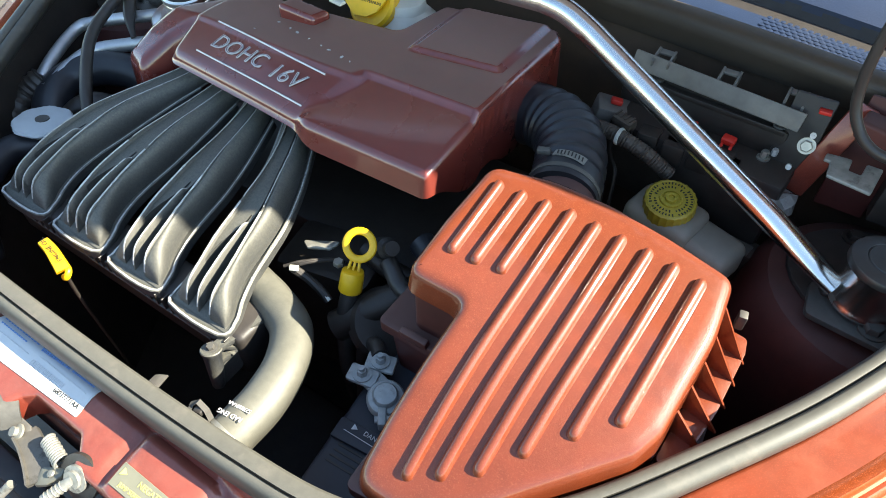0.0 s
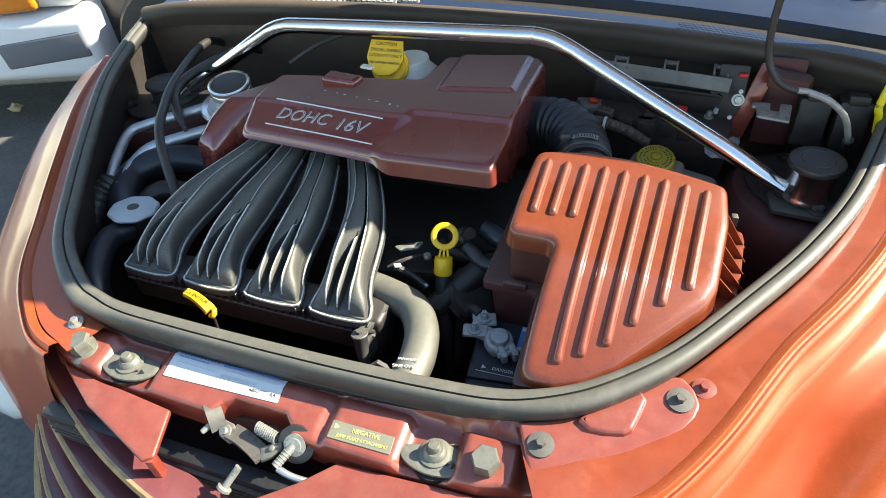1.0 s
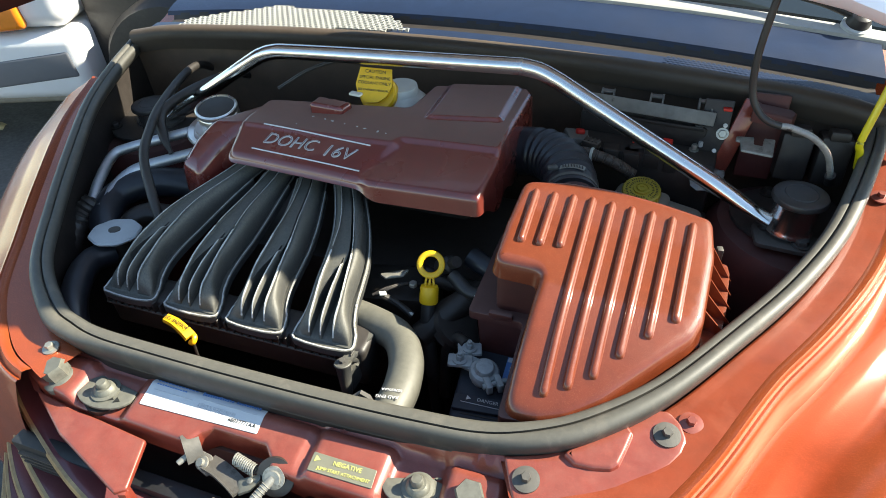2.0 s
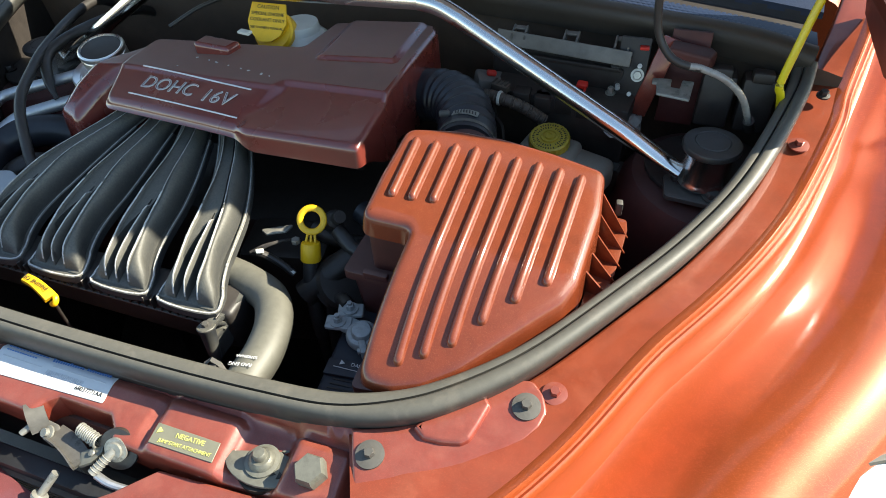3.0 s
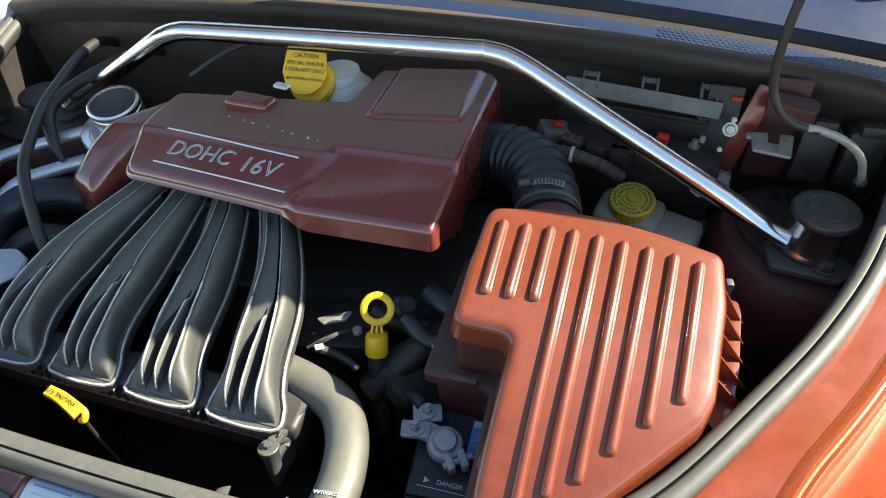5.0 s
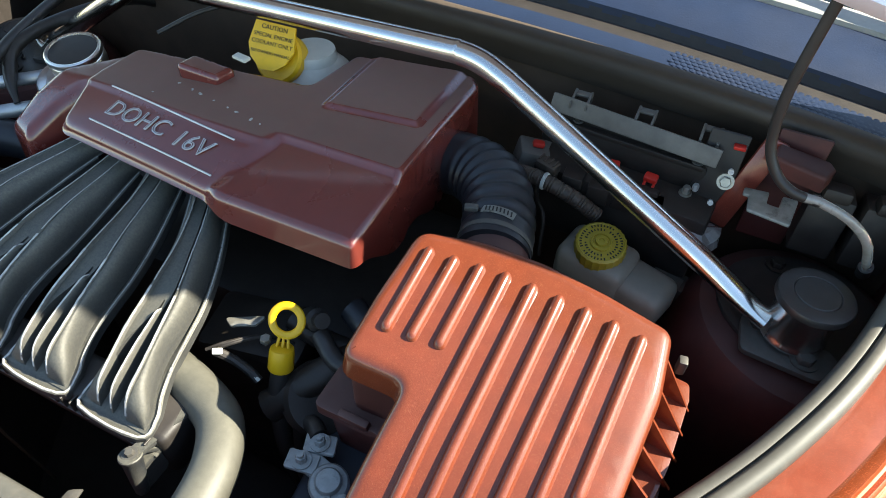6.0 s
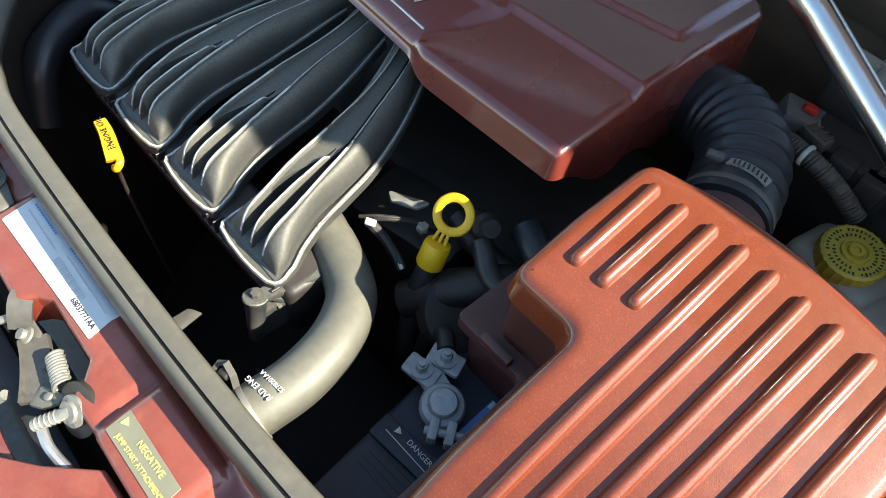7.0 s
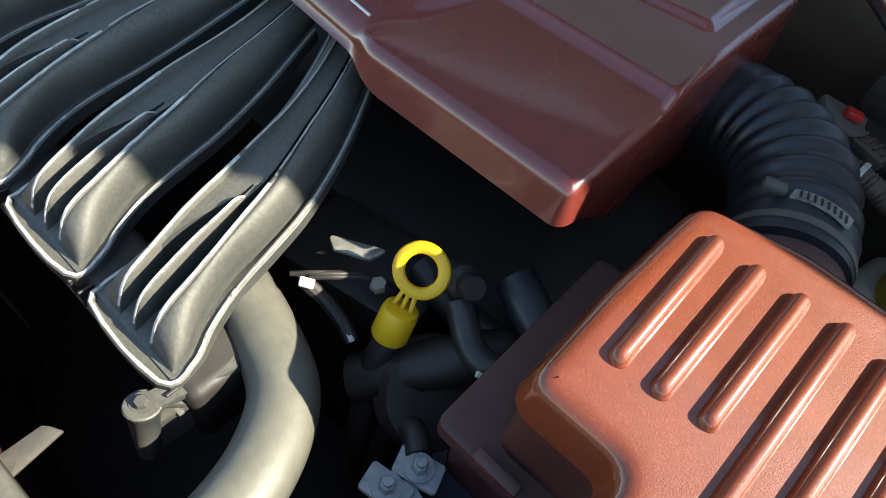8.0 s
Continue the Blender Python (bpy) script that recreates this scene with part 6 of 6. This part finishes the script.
fixing(0.189, -0.532, 0.836, -1, (-0.05, 0.05, 1))


def flange_bolt(x, y, z, washer, material, label):
    t = thing("flange_bolt", label, "bolt", (x, y, z), group="flange bolts")
    part("washer", lathe([(washer, 0), (washer, 0.002), (washer * 0.5, 0.003), (0, 0.003)], (x, y, z), (0, -0.15, 1), 28), material, t)
    part("head", hex_head(0.0052, 0.0065, (x, y, z + 0.002), (0, -0.15, 1)), material, t)


flange_bolt(0.416, -0.422, flange_z(-0.422) + 0.0068, 0.0135, DULL, "zinc bolt and washer on the red flange")
flange_bolt(0.438, -0.400, flange_z(-0.400) + 0.0025, 0.012, BAY_PAINT, "red painted bolt on the red flange")
flange_bolt(0.293, -0.506, flange_z(-0.506) + 0.0078, 0.0135, DULL, "zinc bolt and washer on the red flange")
flange_bolt(0.643, -0.012, flange_z(-0.012) + 0.004, 0.012, BAY_PAINT, "red painted bolt on the red flange")
flange_bolt(0.668, 0.075, flange_z(0.075) + 0.012, 0.008, BLACK, "small black bolt beside the seal")
flange_bolt(-0.302, -0.512, 0.866, 0.010, ZINC, "small zinc bolt on the crossmember")

lab = thing("certification_label", "white paper label with a shaded header on the crossmember", "label", (-0.08, -0.51, 0.85))
LAB = [(-0.160, -0.4990), (-0.006, -0.4960), (-0.002, -0.530), (-0.157, -0.536)]
part("paper", shell(LAB, lambda x, y: cross_z(x, y) + 0.0012, 0.0003, depth=0.0008, step=0.004, corner=0.002, rings=1), PAPER, lab)
lt = frame_from((1, 0.03, 0), (0, -0.16, 1))


def bar(x, y, w, h, ink):
    part("print_bar", block((x, y, cross_z(x, y) + 0.0014), (w, h, 0.0004), (9, 0, 1.5), 0), ink, lab)


for k in range(24):
    if k != 13:
        bar(-0.088 + 0.0032 * k, -0.5045 + 0.0001 * k, 0.0021, 0.0058 if k in (0, 7, 14) else 0.0040, BLUE_LABEL)
for k in range(12):
    bar(-0.152 + 0.0048 * k, -0.5030, 0.0036, 0.0018, BLUE_LABEL)
    bar(-0.150 + 0.0036 * k, -0.5078, 0.0026, 0.0014, BLUE_LABEL)
for k in range(9):
    bar(-0.080 + 0.0080 * k, -0.5105, 0.0064, 0.0009, FAINT_INK)
    bar(-0.148 + 0.0062 * k, -0.5150, 0.0048, 0.0009, FAINT_INK)
for k in range(18):
    bar(-0.086 + 0.0028 * k, -0.5195, 0.0009 + 0.0007 * (k % 3), 0.0080, FAINT_INK)
words("68037771AA", 0.0066, BLACK_INK, lab, (-0.025, -0.5235, cross_z(-0.025, -0.5235) + 0.0016), lt, depth=0.0002)
neg = thing("jump_start_label", "olive grey label with yellow lettering on the crossmember", "label", (0.11, -0.54, 0.85))
part("plate", shell([(0.0715, -0.5315), (0.144, -0.5315), (0.1455, -0.5505), (0.0725, -0.5515)], lambda x, y: cross_z(x, y) + 0.0012, 0.0003, depth=0.0008, step=0.004, corner=0.001, rings=1), GREY_LABEL, neg)
words("NEGATIVE", 0.0070, LABEL_YELLOW, neg, (0.113, -0.5375, cross_z(0.11, -0.5375) + 0.0016), lt, depth=0.0002)
words("JUMP START ATTACHMENT", 0.0052, LABEL_YELLOW, neg, (0.1115, -0.5460, cross_z(0.11, -0.546) + 0.0016), lt, depth=0.0002, squeeze=0.92)
part("symbol", lathe([(0.004, 0), (0.004, 0.0003), (0, 0.0003)], (0.078, -0.538, cross_z(0.078, -0.538) + 0.0014), n=3), LABEL_YELLOW, neg)

latch = thing("bonnet_latch", "weathered steel bonnet latch with a coil spring", "latch", (0, -0.57, 0.82))
part("bracket", sweep(smooth_line([(-0.080, -0.550, 0.839), (-0.073, -0.556, 0.838), (-0.067, -0.562, 0.831), (-0.063, -0.567, 0.820)], 5), [(0.009, -0.0015), (0.009, 0.0015), (-0.009, 0.0015), (-0.009, -0.0015)], up=(0.6, -0.3, 0.7)), DULL, latch)
part("cheek", plate([(-0.070, -0.556), (-0.050, -0.556), (-0.040, -0.564), (-0.048, -0.575), (-0.062, -0.572)], 0.816, 0.004, 0.003, tilt=lambda x, y: 0.818 - 0.35 * (x + 0.055) + 0.5 * (y + 0.567)), GREASY, latch)
part("pin", lathe([(0.0035, -0.004), (0.0035, 0.016), (0.0028, 0.018), (0, 0.018)], (-0.071, -0.562, 0.826), (-0.35, -0.8, -0.1), 12), BRIGHT, latch, "short bright pin")
part("pivot", lathe([(0.0075, 0), (0.0075, 0.002), (0.0045, 0.003), (0.0045, 0.007), (0, 0.007)], (-0.055, -0.566, 0.8185), (-0.2, -0.5, 0.85), 16), BRIGHT, latch)
part("lever", sweep(smooth_line([(-0.050, -0.563, 0.817), (-0.032, -0.567, 0.819), (-0.012, -0.574, 0.820), (0.006, -0.582, 0.821)], 6), [(0.0095, 0.0050), (0.0110, 0.0050), (0.0110, -0.0012), (-0.0085, -0.0012), (-0.0095, -0.004), (-0.0105, -0.004), (-0.0095, 0.0016), (0.0085, 0.0016)]), GREASY, latch)
part("lever_end", plate([(-0.004, -0.574), (0.008, -0.568), (0.020, -0.563), (0.023, -0.569), (0.016, -0.581), (0.004, -0.588)], 0.826, 0.004, 0.003, tilt=lambda x, y: 0.825 + 0.25 * (y + 0.578) + 0.2 * (x - 0.01)), WEATHERED, latch)
part("rivet", lathe([(0.0036, 0), (0.0030, 0.0016), (0, 0.002)], (0.012, -0.573, 0.8275), (-0.2, -0.25, 1), 12), BRIGHT, latch)
part("spring", pipe([Vector((-0.016 + 0.028 * i / 110, -0.556 - 0.006 * i / 110, 0.830)) + Vector((0, 0.0062 * math.cos(i * 0.6), 0.0062 * math.sin(i * 0.6))) for i in range(111)], 0.0013, 6, 1), BRIGHT, latch, "pale coil spring")
part("striker_plate", lathe([(0.0215, -0.002), (0.0215, 0.002), (0.016, 0.003), (0, 0.003)], (0.036, -0.560, 0.828), (0.1, -0.75, 0.6), 28), BLACK, latch)
part("washer", lathe([(0.0125, 0), (0.0125, 0.0025), (0.0085, 0.003), (0.0085, 0.006), (0, 0.006)], (0.037, -0.563, 0.832), (0.1, -0.75, 0.6), 24), BRIGHT, latch)
part("bolt", pipe([(0.037, -0.565, 0.834), (0.026, -0.590, 0.826)], 0.0048, 12, 1), BRIGHT, latch)
for k in range(5):
    f = 0.35 + 0.13 * k
    part("thread", lathe([(0.0048, -0.0006), (0.0056, 0.0), (0.0048, 0.0006)], (0.037 - 0.011 * f, -0.565 - 0.025 * f, 0.834 - 0.008 * f), (-0.39, -0.88, -0.28), 12), BRIGHT, latch)
part("release_cable", pipe([(0.026, -0.588, 0.818), (0.045, -0.590, 0.814), (0.075, -0.585, 0.804), (0.11, -0.575, 0.785)], 0.004, 10), ALU, latch)
part("stop_bolt", lathe([(0.0042, 0.0), (0.0042, 0.026), (0.0085, 0.027), (0.0085, 0.030), (0, 0.030)], (-0.018, -0.598, 0.815), (-0.4, -0.8, -0.6), 14), BRIGHT, latch)

# ---------------------------------------------------------------- lamp of this car and the parked car
lampn = thing("headlamp", "clear headlamp lens on the wing", "headlamp", (-0.55, -0.5, 0.68))
lens = part("lens", lathe([(0.0, 0.07), (0.05, 0.062), (0.09, 0.035), (0.105, 0.0), (0.10, -0.04), (0.0, -0.05)], (-0.535, -0.50, 0.70), (-0.45, -0.85, 0.15), 40), LENS, lampn)

# the other headlamp is set into the wing's bulge, in a rubber gasket
lampn = thing("headlamp", "clear oval headlamp lens in a grey rubber gasket", "headlamp", (0.733, -0.407, 0.765))
la = Vector((0.5, -0.7, 0.5)).normalized()
lu = Vector((0.79, 0.61, -0.13))
lu = (lu - la * lu.dot(la)).normalized()
ld = la.cross(lu)
oval = Matrix((lu, ld, la)).transposed().to_4x4()
for name, prof, material in (("lens", [(0.0, -0.03), (0.122, -0.03), (0.124, 0.004), (0.118, 0.013), (0.10, 0.021), (0.06, 0.030), (0.0, 0.034)], LENS),
                             ("gasket", [(0.122, -0.03), (0.131, -0.03), (0.131, 0.004), (0.128, 0.009), (0.124, 0.009), (0.122, 0.004)], SEAL)):
    bm = lathe(prof, n=56)
    bmesh.ops.transform(bm, matrix=Matrix.Translation((0.733, -0.407, 0.765)) @ oval @ Matrix.Diagonal((1, 0.78, 1, 1)), verts=bm.verts)
    part(name, bm, material, lampn, "grey rubber gasket" if name == "gasket" else "")

white = thing("parked_car", "white parked car with bumper shade set in grey", "parked car", (-2.6, 1.3, 0))
turn_w = math.degrees(math.atan2(0.16, 0.45))
along, back = Vector((0.942, 0.335, 0)), Vector((-0.335, 0.942, 0))
def at_w(s, d, z):
    return tuple(Vector((-2.0, 1.08, 0)) + along * s + back * d + Vector((0, 0, z)))
part("bumper", block(at_w(-0.75, 0.45, 0.375), (1.5, 0.9, 0.29), (0, 0, turn_w), 0.05, 5), WHITE_PAINT, white, "white plastic bumper")
part("bumper_lip", block(at_w(-0.75, 0.47, 0.235), (1.46, 0.9, 0.05), (0, 0, turn_w), 0.02, 4), TANK, white, "stained pale bumper lip")
# The shaded part of the white bumper, set in as a grey panel.
part("recess_shade", block(at_w(-0.24, 0.010, 0.372), (0.40, 0.03, 0.115), (0, -6, turn_w), 0.012, 3), SHADE_GREY, white, "grey panel for the shade in the bumper recess")
part("fender", block(at_w(-0.75, 0.47, 0.70), (1.48, 0.9, 0.34), (0, 0, turn_w), 0.07, 5), WHITE_PAINT, white)
part("indicator", block(at_w(-0.33, 0.015, 0.60), (0.30, 0.05, 0.13), (0, -4, turn_w), 0.022, 4), AMBER, white, "amber indicator lens")
part("sill_gap", block(at_w(0.36, 0.62, 0.45), (0.74, 0.9, 0.5), (0, 0, turn_w), 0.02), BLACK, white, "dark wheel arch")
tyre = part("wheel", lathe([(0, -0.1), (0.22, -0.1), (0.29, -0.09), (0.31, -0.05), (0.31, 0.05), (0.29, 0.09), (0.22, 0.1), (0, 0.1)], at_w(0.37, 0.14, 0.31), tuple(-back), 40), BLACK, white, "black tyre")
part("rim", lathe([(0.20, 0.09), (0.19, 0.106), (0.15, 0.10), (0.05, 0.09), (0, 0.09)], at_w(0.37, 0.14, 0.31), tuple(-back), 40), ALU, tyre)
part("cabin", block(at_w(-0.6, 1.6, 0.85), (1.7, 1.4, 0.75), (0, 0, turn_w), 0.14, 5), WHITE_PAINT, white)

LEAF_AT = (-2.68, 1.04, 0.012)
leaf = thing("dry_leaf", "pale dry leaf lying on the asphalt", "leaf", LEAF_AT)
bm = bmesh.new()
tip = [(0.0, -0.05), (0.022, -0.028), (0.034, 0.0), (0.020, 0.024), (0.024, 0.040), (0.0, 0.058), (-0.020, 0.036), (-0.036, 0.012), (-0.024, -0.02)]
mid = bm.verts.new((0, 0, 0.012))
rim = [bm.verts.new((x, y, 0.004 + 0.010 * (k % 2))) for k, (x, y) in enumerate(tip)]
for k in range(9):
    bm.faces.new((mid, rim[k], rim[(k + 1) % 9]))
bmesh.ops.transform(bm, matrix=Matrix.Translation(LEAF_AT) @ Matrix.Rotation(1.1, 4, "Z"), verts=bm.verts)
part("blade", bm, DRY_LEAF, leaf).modifiers.new("thick", "SOLIDIFY").thickness = 0.0012
